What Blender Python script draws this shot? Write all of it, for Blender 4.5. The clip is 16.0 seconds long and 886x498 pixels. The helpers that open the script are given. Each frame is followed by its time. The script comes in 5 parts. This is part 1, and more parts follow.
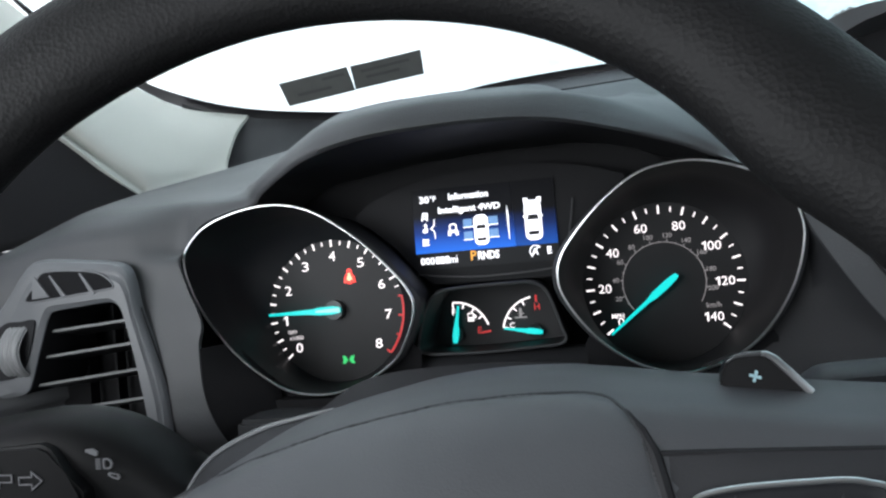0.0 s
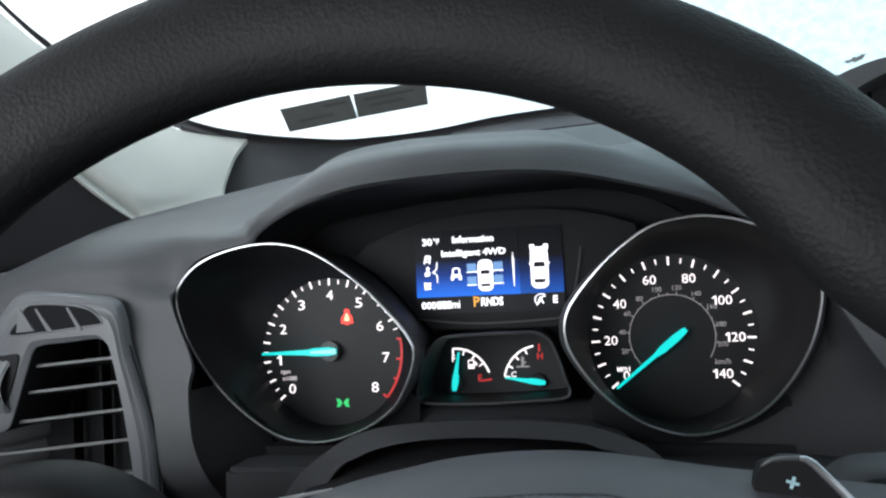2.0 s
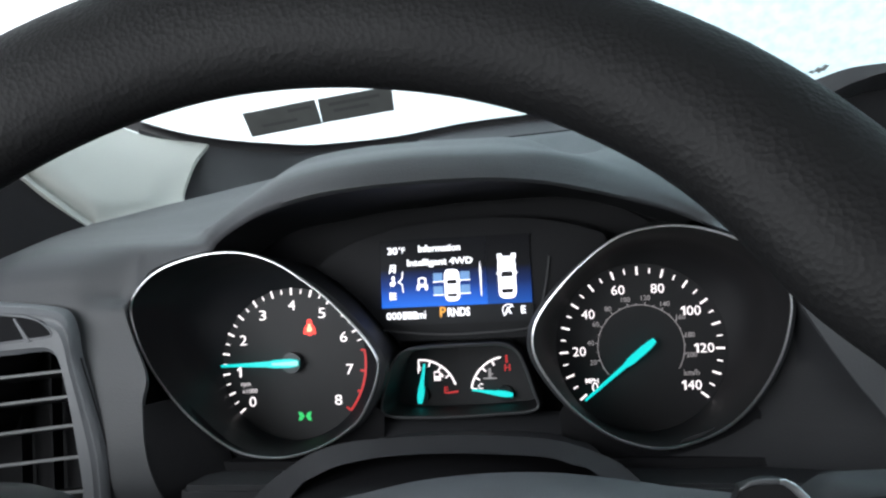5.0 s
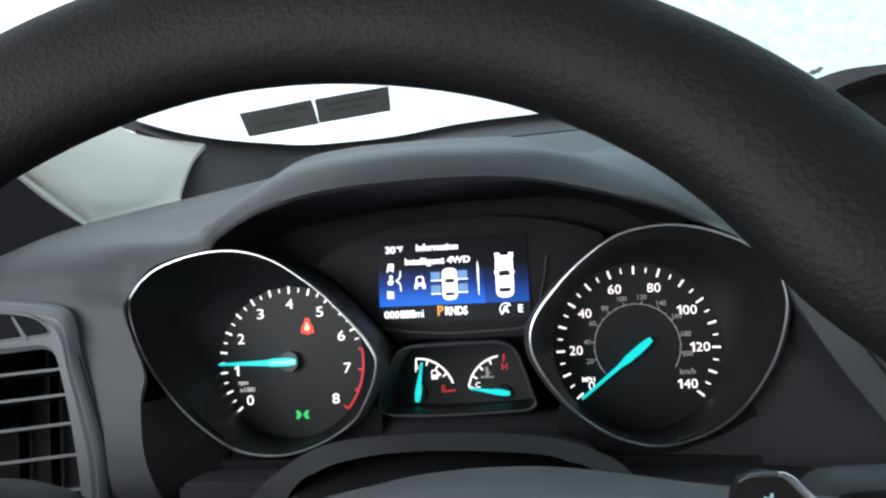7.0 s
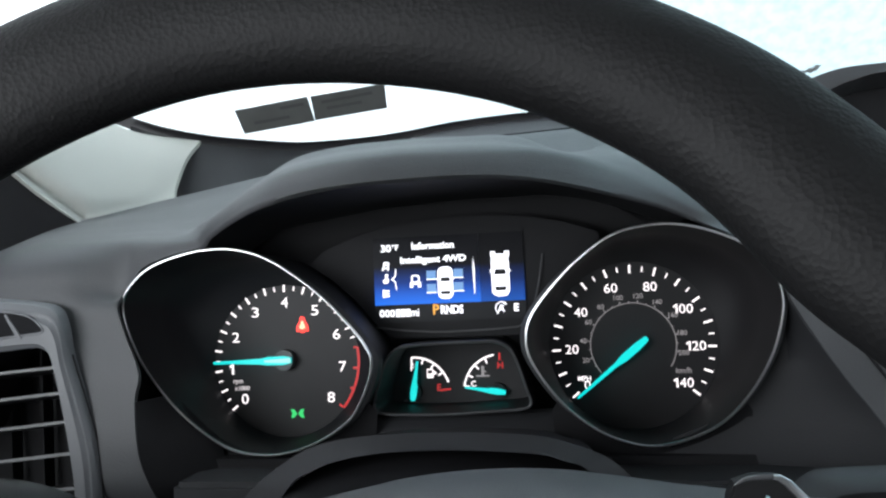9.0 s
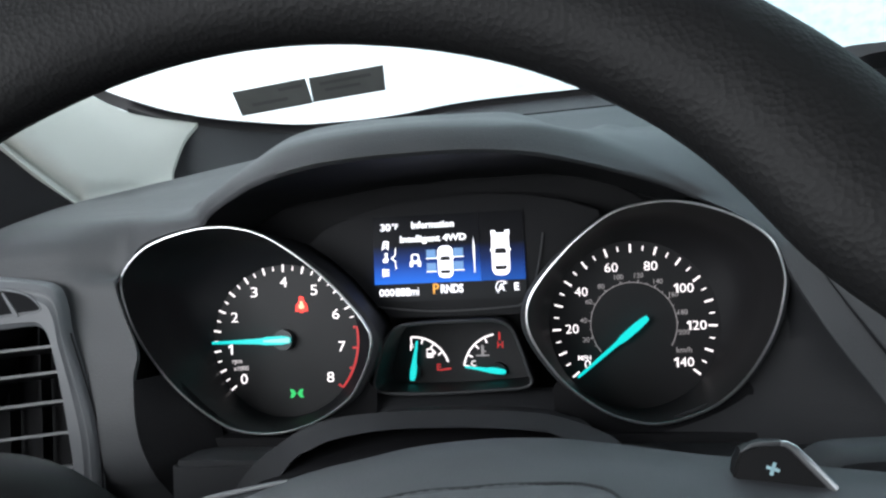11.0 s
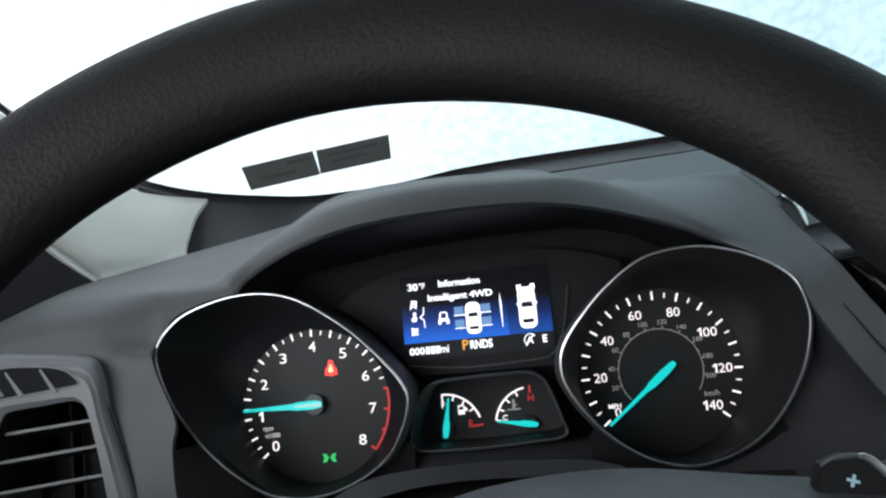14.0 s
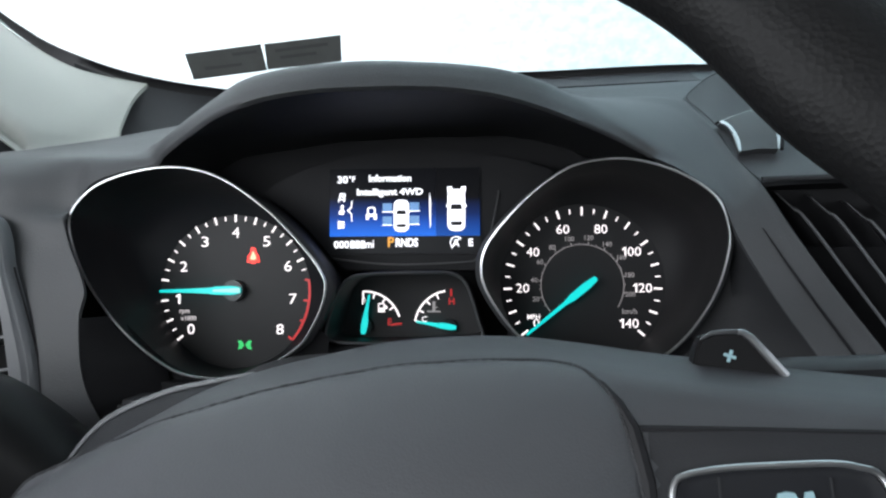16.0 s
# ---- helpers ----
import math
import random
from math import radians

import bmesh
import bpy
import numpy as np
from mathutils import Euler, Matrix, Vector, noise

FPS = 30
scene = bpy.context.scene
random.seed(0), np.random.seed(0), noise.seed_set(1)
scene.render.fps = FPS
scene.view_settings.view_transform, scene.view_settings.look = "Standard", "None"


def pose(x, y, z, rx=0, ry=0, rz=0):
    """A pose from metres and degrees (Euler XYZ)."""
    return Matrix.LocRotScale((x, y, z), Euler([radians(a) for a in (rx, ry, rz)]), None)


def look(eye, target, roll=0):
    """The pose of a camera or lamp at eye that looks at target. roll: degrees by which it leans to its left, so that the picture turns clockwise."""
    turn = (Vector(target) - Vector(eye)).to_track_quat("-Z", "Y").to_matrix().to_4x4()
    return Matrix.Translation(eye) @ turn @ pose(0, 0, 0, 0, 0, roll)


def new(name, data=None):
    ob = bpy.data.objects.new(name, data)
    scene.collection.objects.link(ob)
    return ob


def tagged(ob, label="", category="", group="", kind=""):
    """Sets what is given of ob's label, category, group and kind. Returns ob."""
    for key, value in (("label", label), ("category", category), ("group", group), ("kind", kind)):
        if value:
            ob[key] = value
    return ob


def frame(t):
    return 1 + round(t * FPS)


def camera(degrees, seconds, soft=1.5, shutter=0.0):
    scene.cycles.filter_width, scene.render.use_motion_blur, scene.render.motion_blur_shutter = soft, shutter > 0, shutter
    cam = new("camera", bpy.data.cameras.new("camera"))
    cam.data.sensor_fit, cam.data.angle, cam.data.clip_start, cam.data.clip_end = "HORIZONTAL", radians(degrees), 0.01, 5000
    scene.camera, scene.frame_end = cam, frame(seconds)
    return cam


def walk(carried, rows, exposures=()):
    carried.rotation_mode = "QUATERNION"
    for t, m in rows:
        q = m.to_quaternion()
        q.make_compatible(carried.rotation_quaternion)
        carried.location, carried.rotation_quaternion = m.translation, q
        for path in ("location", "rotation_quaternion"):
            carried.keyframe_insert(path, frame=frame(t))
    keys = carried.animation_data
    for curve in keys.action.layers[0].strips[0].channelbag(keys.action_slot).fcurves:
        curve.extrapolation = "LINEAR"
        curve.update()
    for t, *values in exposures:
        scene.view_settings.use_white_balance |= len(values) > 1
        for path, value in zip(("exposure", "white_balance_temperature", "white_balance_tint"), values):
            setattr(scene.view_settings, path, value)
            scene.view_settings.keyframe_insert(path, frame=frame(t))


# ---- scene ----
# The dashboard is laid out in its own frame (x right, y ahead, z up along the gauge face); CAR tilts that frame into the world.
CAR = pose(0, 0, 1.25, -14, 0, 0)
cam = camera(57.84, 16.0, soft=2.3)
PATH = [
    (0, (0.02791, 0.01513, -0.00989), (-0.19577, 0.98964, 0.00731), -4.700),
    (0.5, (0.02813, 0.01397, -0.00894), (-0.19577, 0.98840, 0.01016), -4.756),
    (1, (0.02780, 0.01360, -0.00897), (-0.19486, 0.98819, 0.01567), -4.708),
    (1.5, (0.02357, 0.01536, -0.00361), (-0.19746, 0.99029, 0.02208), -3.842),
    (2, (0.01889, 0.02935, 0.00798), (-0.19383, 1.00573, 0.04603), -2.768),
    (2.5, (0.01909, 0.03263, 0.00890), (-0.18507, 1.01045, 0.05566), -2.757),
    (3, (0.01879, 0.04124, 0.01093), (-0.17595, 1.02115, 0.05411), -2.801),
    (3.5, (0.01796, 0.04121, 0.00906), (-0.16852, 1.02263, 0.05410), -2.712),
    (4, (0.01718, 0.04129, 0.00978), (-0.16255, 1.02401, 0.05405), -2.691),
    (6.5, (0.01635, 0.03854, 0.00980), (-0.14859, 1.02384, 0.05436), -2.662),
    (7, (0.01490, 0.03830, 0.00842), (-0.14877, 1.02374, 0.05433), -2.598),
    (7.5, (0.01442, 0.03880, 0.00770), (-0.14896, 1.02434, 0.05254), -2.538),
    (8, (0.01533, 0.03853, 0.00949), (-0.14682, 1.02431, 0.05366), -2.515),
    (10.5, (0.01455, 0.04337, 0.00590), (-0.14238, 1.03044, 0.03858), -2.538),
    (11, (0.01275, 0.04244, 0.00366), (-0.14397, 1.02969, 0.03138), -2.481),
    (11.5, (0.01169, 0.04247, 0.00403), (-0.14665, 1.02962, 0.02575), -2.470),
    (12, (0.00294, 0.03848, -0.00054), (-0.15861, 1.02516, 0.01861), -2.274),
    (12.5, (-0.01119, 0.03458, -0.01128), (-0.19791, 1.01671, 0.01224), 0.554),
    (13, (-0.01199, 0.03261, -0.02132), (-0.16134, 1.02092, 0.00932), -3.342),
    (13.5, (-0.00845, 0.02889, -0.01635), (-0.16514, 1.01550, 0.02889), -6.884),
    (14, (-0.01099, 0.02695, -0.00286), (-0.14277, 1.01176, 0.11014), -5.368),
    (14.5, (-0.01564, 0.04154, 0.00134), (-0.13888, 1.02751, 0.11393), -2.019),
    (15, (-0.01477, 0.06768, -0.00839), (-0.13438, 1.05900, 0.04615), -0.624),
    (15.5, (-0.01124, 0.05696, -0.01019), (-0.12845, 1.04925, 0.03002), -0.714),
    (16, (0.00209, 0.03712, -0.02706), (-0.07798, 1.03338, 0.00547), -0.190),
]
EXPOSURES = [(t, stops, 6330, 10) for t, stops in ((0.0, 1.01), (13.5, 1.00), (14.0, 0.68), (14.35, 0.30), (14.6, 0.30), (15.0, 0.64), (15.5, 0.82), (16.0, 0.95))]
walk(cam, [(t, CAR @ look(eye, target, roll)) for t, eye, target, roll in PATH], EXPOSURES)

# ---- light: overcast winter sky, light through the windows ----
world = bpy.data.worlds.new("world")
scene.world = world
world.use_nodes = True
wn, wl = world.node_tree.nodes, world.node_tree.links
sky = wn.new("ShaderNodeTexSky")
sky.sky_type, sky.sun_disc = "NISHITA", False
sky.sun_elevation, sky.sun_rotation = radians(40), radians(-15)
sky.air_density, sky.dust_density = 1.0, 4.0
cloud = wn.new("ShaderNodeHueSaturation")
cloud.inputs["Saturation"].default_value = 0.34
wl.new(sky.outputs[0], cloud.inputs["Color"])
wl.new(cloud.outputs[0], wn["Background"].inputs[0])
wn["Background"].inputs[1].default_value = 0.138
sun_data = bpy.data.lights.new("sun", "SUN")
sun_data.energy, sun_data.angle, sun_data.color = 1.0, radians(25), (1.0, 0.97, 0.94)
sun = new("sun", sun_data)
sun.matrix_world = look((-2.5, 9, 8), (0, 0, 0))


def window_light(name, eye, target, w, h, watts, colour):
    d = bpy.data.lights.new(name, "AREA")
    d.shape, d.size, d.size_y, d.energy, d.color = "RECTANGLE", w, h, watts, colour
    ob = new(name, d)
    ob.matrix_world = look(eye, target)
    return ob


window_light("left_window_light", (-0.53, -0.32, 1.41), (-0.05, 0.2, 1.12), 0.72, 0.34, 3.35, (0.97, 0.99, 1.0))
window_light("right_window_light", (0.98, -0.25, 1.43), (-0.2, 0.1, 1.2), 1.0, 0.36, 0.6, (0.97, 0.99, 1.0))
window_light("rear_window_light", (0.15, -2.0, 1.4), (0.1, 0.5, 1.2), 1.2, 0.4, 2.6, (0.97, 0.99, 1.0))


# ---- materials ----
def material(name, colour, rough=0.5, metal=0.0, grain=0.0, grain_scale=900.0, vary=0.12, vary_scale=14.0, spec=0.5, coat=0.0):
    m = bpy.data.materials.new(name)
    m.use_nodes = True
    n, l = m.node_tree.nodes, m.node_tree.links
    b = n["Principled BSDF"]
    b.inputs["Roughness"].default_value = rough
    b.inputs["Metallic"].default_value = metal
    b.inputs["Specular IOR Level"].default_value = spec
    b.inputs["Coat Weight"].default_value = coat
    tc = n.new("ShaderNodeTexCoord")
    broad = n.new("ShaderNodeTexNoise")
    broad.inputs["Scale"].default_value, broad.inputs["Detail"].default_value = vary_scale, 4
    l.new(tc.outputs["Object"], broad.inputs["Vector"])
    ramp = n.new("ShaderNodeMix")
    ramp.data_type = "RGBA"
    ramp.inputs["A"].default_value = (*[c * (1 - vary) for c in colour], 1)
    ramp.inputs["B"].default_value = (*[min(1, c * (1 + vary)) for c in colour], 1)
    l.new(broad.outputs["Fac"], ramp.inputs["Factor"])
    l.new(ramp.outputs["Result"], b.inputs["Base Color"])
    rr = n.new("ShaderNodeMapRange")
    rr.inputs["To Min"].default_value, rr.inputs["To Max"].default_value = rough * 0.85, min(1, rough * 1.15)
    l.new(broad.outputs["Fac"], rr.inputs["Value"])
    l.new(rr.outputs["Result"], b.inputs["Roughness"])
    if grain:
        v = n.new("ShaderNodeTexVoronoi")
        v.inputs["Scale"].default_value = grain_scale
        l.new(tc.outputs["Object"], v.inputs["Vector"])
        fine = n.new("ShaderNodeTexNoise")
        fine.inputs["Scale"].default_value, fine.inputs["Detail"].default_value = grain_scale * 0.6, 3
        l.new(tc.outputs["Object"], fine.inputs["Vector"])
        add = n.new("ShaderNodeMath")
        l.new(v.outputs["Distance"], add.inputs[0])
        l.new(fine.outputs["Fac"], add.inputs[1])
        bump = n.new("ShaderNodeBump")
        bump.inputs["Strength"].default_value, bump.inputs["Distance"].default_value = grain, 0.0006
        l.new(add.outputs[0], bump.inputs["Height"])
        l.new(bump.outputs["Normal"], b.inputs["Normal"])
    return m


GLOW = 0.52  # brightness of the cluster lighting against the daylight


def glowing(name, colour, strength):
    m = bpy.data.materials.new(name)
    m.use_nodes = True
    b = m.node_tree.nodes["Principled BSDF"]
    b.inputs["Base Color"].default_value = (*[c * 0.5 for c in colour], 1)
    b.inputs["Roughness"].default_value = 0.4
    b.inputs["Emission Color"].default_value = (*colour, 1)
    b.inputs["Emission Strength"].default_value = strength * GLOW
    return m


DASH = material("dash_plastic", (0.072, 0.0748, 0.0797), 0.55, grain=0.22, grain_scale=1400)
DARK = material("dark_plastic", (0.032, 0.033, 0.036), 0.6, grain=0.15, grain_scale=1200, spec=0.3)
# darker copy of DARK: the shade of recesses and corners is in its colour
SHADE = material("shaded_black_plastic", (0.018, 0.018, 0.0195), 0.75, grain=0.15, grain_scale=1000, spec=0.12)
BLACK = material("black_mask", (0.019, 0.019, 0.021), 0.6, vary=0.1, spec=0.2)
GLOSS = material("gloss_black", (0.0155, 0.0165, 0.0195), 0.5, vary=0.1, spec=0.25)
DIAL = material("dial_face", (0.0175, 0.0175, 0.019), 0.6, vary=0.1)
DIAL_DARK = material("speed_dial_face", (0.0135, 0.013, 0.015), 0.6, vary=0.1)
RIM = material("wheel_vinyl", (0.0062, 0.0062, 0.0067), 0.66, spec=0.32, grain=0.30, grain_scale=750, vary=0.15)
STALK = material("stalk_plastic", (0.0085, 0.0085, 0.0092), 0.52, spec=0.15, vary=0.2)
SPOKE = material("spoke_plastic", (0.030, 0.031, 0.034), 0.55, grain=0.08, grain_scale=1700, spec=0.3)
STRIP = material("defroster_plastic", (0.046, 0.041, 0.046), 0.6, grain=0.15, grain_scale=1300)
SHROUD = material("shroud_plastic", (0.044, 0.0455, 0.049), 0.6, grain=0.12, grain_scale=1500, spec=0.35)
HUB = material("hub_plastic", (0.081, 0.084, 0.091), 0.55, grain=0.10, grain_scale=1700, spec=0.4)
HUB_COVER = material("hub_cover_plastic", (0.068, 0.0705, 0.0765), 0.55, grain=0.10, grain_scale=1700, spec=0.35)
SATIN = material("satin_silver", (0.55, 0.56, 0.57), 0.3, metal=0.9, vary=0.06)
RING = material("bezel_bright", (0.88, 0.89, 0.90), 0.30, metal=1.0, vary=0.05)
FLANGE = material("bezel_grey", (0.060, 0.062, 0.066), 0.42, vary=0.08)
CHROME = material("chrome", (0.62, 0.63, 0.64), 0.27, metal=1.0, vary=0.03)
VENT = material("vent_silver_grey", (0.150, 0.156, 0.165), 0.42, grain=0.1, grain_scale=1600)
VOID = material("deep_black", (0.020, 0.020, 0.0215), 0.9, spec=0.03)
PALE = material("pale_plastic", (0.24, 0.245, 0.25), 0.42, vary=0.15)
LOUVER = material("louver_black", (0.022, 0.022, 0.023), 0.4, vary=0.15)
LIGHT_TRIM = material("pillar_trim", (0.42, 0.425, 0.395), 0.7, grain=0.2, grain_scale=1300, vary=0.05)
FRIT = material("black_frit", (0.006, 0.006, 0.007), 0.4)
ICON_WHITE = material("icon_paint", (0.17, 0.17, 0.18), 0.6)
STICKER = material("sticker_back", (0.12, 0.125, 0.12), 0.8, vary=0.25, vary_scale=60)
PAPER_GREY = material("sticker_print", (0.085, 0.09, 0.087), 0.8)
NEEDLE = glowing("needle_glow", (0.01, 0.70, 0.66), 1.0)
NEEDLE_TIP = glowing("needle_end_glow", (0.35, 0.75, 0.70), 0.9)
NUMERAL = glowing("numeral_glow", (0.95, 0.86, 0.86), 1.5)
NUMERAL_DIM = glowing("inner_scale_glow", (0.50, 0.46, 0.46), 0.42)
NUMERAL_UNIT = glowing("unit_glow", (0.75, 0.68, 0.68), 0.8)
RED = glowing("red_glow", (0.75, 0.03, 0.03), 0.6)
RED_LAMP = glowing("warning_lamp_red", (1.0, 0.028, 0.012), 1.7)
LAMP_CORE = glowing("warning_lamp_core", (1.0, 0.42, 0.22), 2.2)
GREEN_LAMP = glowing("lamp_green", (0.05, 0.80, 0.20), 0.7)
LCD_WHITE = glowing("lcd_white", (0.95, 0.95, 1.0), 1.7)
LCD_GREY = glowing("lcd_blue", (0.20, 0.42, 0.80), 0.6)
LCD_ORANGE = glowing("lcd_orange", (1.0, 0.45, 0.05), 0.9)
PLUS_MARK = material("paddle_mark", (0.35, 0.55, 0.60), 0.5)


def screen_material(name, gain):
    m = bpy.data.materials.new(name)
    m.use_nodes = True
    n, l = m.node_tree.nodes, m.node_tree.links
    b = n["Principled BSDF"]
    b.inputs["Base Color"].default_value = (0.004, 0.004, 0.006, 1)
    b.inputs["Roughness"].default_value = 0.35
    b.inputs["Specular IOR Level"].default_value = 0.12
    tc, sep = n.new("ShaderNodeTexCoord"), n.new("ShaderNodeSeparateXYZ")
    l.new(tc.outputs["Generated"], sep.inputs[0])
    r = n.new("ShaderNodeValToRGB")
    r.color_ramp.elements[0].position, r.color_ramp.elements[0].color = 0.0, (0.02, 0.16, 0.75, 1)
    r.color_ramp.elements[1].position, r.color_ramp.elements[1].color = 0.56, (0.0, 0.0002, 0.001, 1)
    e = r.color_ramp.elements.new(0.16)
    e.color = (0.015, 0.10, 0.52, 1)
    e = r.color_ramp.elements.new(0.32)
    e.color = (0.006, 0.035, 0.20, 1)
    l.new(sep.outputs["Z"], r.inputs[0])
    l.new(r.outputs[0], b.inputs["Emission Color"])
    b.inputs["Emission Strength"].default_value = GLOW * gain
    return m


SCREEN = screen_material("lcd_screen", 1.25)
SCREEN_SIDE = screen_material("lcd_screen_side", 0.62)


def frost_material():
    m = bpy.data.materials.new("frosted_glass")
    m.use_nodes = True
    n, l = m.node_tree.nodes, m.node_tree.links
    n.remove(n["Principled BSDF"])
    tc = n.new("ShaderNodeTexCoord")
    fine, broad = n.new("ShaderNodeTexNoise"), n.new("ShaderNodeTexNoise")
    fine.inputs["Scale"].default_value, fine.inputs["Detail"].default_value = 95, 9
    broad.inputs["Scale"].default_value, broad.inputs["Detail"].default_value = 7, 3
    for t in (fine, broad):
        l.new(tc.outputs["Object"], t.inputs["Vector"])
    mix = n.new("ShaderNodeMath")
    mix.operation = "MULTIPLY_ADD"
    mix.inputs[1].default_value = 0.25
    l.new(broad.outputs["Fac"], mix.inputs[0])
    l.new(fine.outputs["Fac"], mix.inputs[2])
    ramp = n.new("ShaderNodeValToRGB")
    ramp.color_ramp.elements[0].position, ramp.color_ramp.elements[0].color = 0.46, (0.70, 0.775, 0.79, 1)
    ramp.color_ramp.elements[1].position, ramp.color_ramp.elements[1].color = 0.76, (0.90, 0.935, 0.95, 1)
    l.new(mix.outputs[0], ramp.inputs[0])
    # the dimmer daylight on the passenger's side is tinted into the frost colour
    sep, dimming = n.new("ShaderNodeSeparateXYZ"), n.new("ShaderNodeMapRange")
    l.new(tc.outputs["Object"], sep.inputs[0])
    dimming.inputs["From Min"].default_value, dimming.inputs["From Max"].default_value = -0.55, 0.20
    wander = n.new("ShaderNodeMath")
    wander.operation = "MULTIPLY_ADD"
    wander.inputs[1].default_value = 0.25
    l.new(broad.outputs["Fac"], wander.inputs[0])
    l.new(sep.outputs["X"], wander.inputs[2])
    l.new(wander.outputs[0], dimming.inputs["Value"])
    # full tone at the left, the painted dimming at the right
    cover = n.new("ShaderNodeMix")
    cover.data_type = "RGBA"
    cover.inputs["A"].default_value, cover.inputs["B"].default_value = (1.0, 1.0, 1.0, 1), (0.70, 0.775, 0.80, 1)
    l.new(dimming.outputs["Result"], cover.inputs["Factor"])
    tint = n.new("ShaderNodeMix")
    tint.data_type, tint.blend_type = "RGBA", "MULTIPLY"
    tint.inputs["Factor"].default_value = 1.0
    l.new(ramp.outputs[0], tint.inputs["A"])
    l.new(cover.outputs["Result"], tint.inputs["B"])
    t = n.new("ShaderNodeBsdfTranslucent")
    l.new(tint.outputs["Result"], t.inputs["Color"])
    g = n.new("ShaderNodeBsdfGlossy")
    g.inputs["Roughness"].default_value = 0.15
    ms = n.new("ShaderNodeMixShader")
    ms.inputs[0].default_value = 0.04
    l.new(t.outputs[0], ms.inputs[1])
    l.new(g.outputs[0], ms.inputs[2])
    l.new(ms.outputs[0], n["Material Output"].inputs["Surface"])
    return m


FROST = frost_material()
SMEAR = material("melting_snow", (0.40, 0.42, 0.42), 0.6, vary=0.4, vary_scale=90)
SNOW = material("snow", (0.82, 0.85, 0.88), 0.8, vary=0.06, vary_scale=0.6)
HEADLINER = material("headliner_cloth", (0.30, 0.30, 0.285), 0.9, grain=0.2, grain_scale=900)

# ---- building helpers ----
ROOT = {}


def thing(name, base, label, category, group="", kind="", car=True):
    ob = new(name)
    ob.empty_display_size = 0.02
    ob.matrix_world = (CAR if car else Matrix()) @ Matrix.Translation(base)
    ROOT[ob.name] = Vector(base)
    return tagged(ob, label, category, group, kind)


def finish(bm, name, mat, base, smooth, angle):
    bmesh.ops.recalc_face_normals(bm, faces=bm.faces)
    bmesh.ops.translate(bm, verts=bm.verts, vec=-Vector(base))
    me = bpy.data.meshes.new(name)
    bm.to_mesh(me)
    bm.free()
    me.materials.append(mat)
    if smooth:
        me.polygons.foreach_set("use_smooth", [True] * len(me.polygons))
        me.set_sharp_from_angle(angle=radians(angle))
    return me


def part(name, bm, mat, parent, label="", smooth=True, angle=38):
    base = ROOT[parent.name]
    ob = new(name, finish(bm, name, mat, base, smooth, angle))
    ob.parent = parent
    ROOT[ob.name] = base
    return tagged(ob, label)


def solid(name, bm, mat, base, label, category, kind="", group="", smooth=True, angle=38, car=True):
    ob = new(name, finish(bm, name, mat, base, smooth, angle))
    ob.matrix_world = (CAR if car else Matrix()) @ Matrix.Translation(base)
    ROOT[ob.name] = Vector(base)
    return tagged(ob, label, category, group, kind)


def spline(points, n, closed=False):
    """n points along a Catmull-Rom curve."""
    p = [Vector(q) for q in points]
    count = len(p)
    out = []
    spans = count if closed else count - 1
    for k in range(n):
        u = k * spans / (n if closed else n - 1)
        i = min(int(u), spans - 1)
        f = u - i
        if closed:
            a, b, c, d = (p[(i + j) % count] for j in (-1, 0, 1, 2))
        else:
            a, b, c, d = p[max(i - 1, 0)], p[i], p[min(i + 1, count - 1)], p[min(i + 2, count - 1)]
        out.append(0.5 * (2 * b + (c - a) * f + (2 * a - 5 * b + 4 * c - d) * f * f + (3 * b - a - 3 * c + d) * f ** 3))
    return out


def even_spline(points, n):
    """An open spline that does not overshoot where the spacing is uneven."""
    p = [Vector(q) for q in points]
    p = [2 * p[0] - p[1]] + p + [2 * p[-1] - p[-2]]
    out = []
    for k in range(n):
        u = k * (len(p) - 3) / (n - 1)
        i = min(int(u), len(p) - 4)
        a, b, c, d = p[i:i + 4]
        ab, bc, cd = [max(1e-5, (w - v).length) ** 0.5 for v, w in ((a, b), (b, c), (c, d))]
        m1 = ((b - a) / ab - (c - a) / (ab + bc) + (c - b) / bc) * bc
        m2 = ((c - b) / bc - (d - b) / (bc + cd) + (d - c) / cd) * bc
        f = u - i
        out.append((2 * f ** 3 - 3 * f ** 2 + 1) * b + (f ** 3 - 2 * f ** 2 + f) * m1 + (3 * f ** 2 - 2 * f ** 3) * c + (f ** 3 - f ** 2) * m2)
    return out


def sheet(rows, closed=False, back=None, bm=None):
    """A grid through rows of equally many points; back, an offset, gives it a rear side and closed edges."""
    bm = bm or bmesh.new()
    grids = [[[bm.verts.new(q) for q in row] for row in rows]]
    if back:
        grids.append([[bm.verts.new(Vector(q) + Vector(back)) for q in row] for row in rows])
    m, n = len(rows[0]), len(rows)
    across = range(m if closed else m - 1)
    for grid in grids:
        for a, b in zip(grid[:-1], grid[1:]):
            for i in across:
                bm.faces.new((a[i], a[(i + 1) % m], b[(i + 1) % m], b[i]))
    if back:
        g, h = grids
        for k in (0, n - 1):
            for i in across:
                bm.faces.new((g[k][i], g[k][(i + 1) % m], h[k][(i + 1) % m], h[k][i]))
        if not closed:
            for i in (0, m - 1):
                for k in range(n - 1):
                    bm.faces.new((g[k][i], g[k + 1][i], h[k + 1][i], h[k][i]))
    return bm


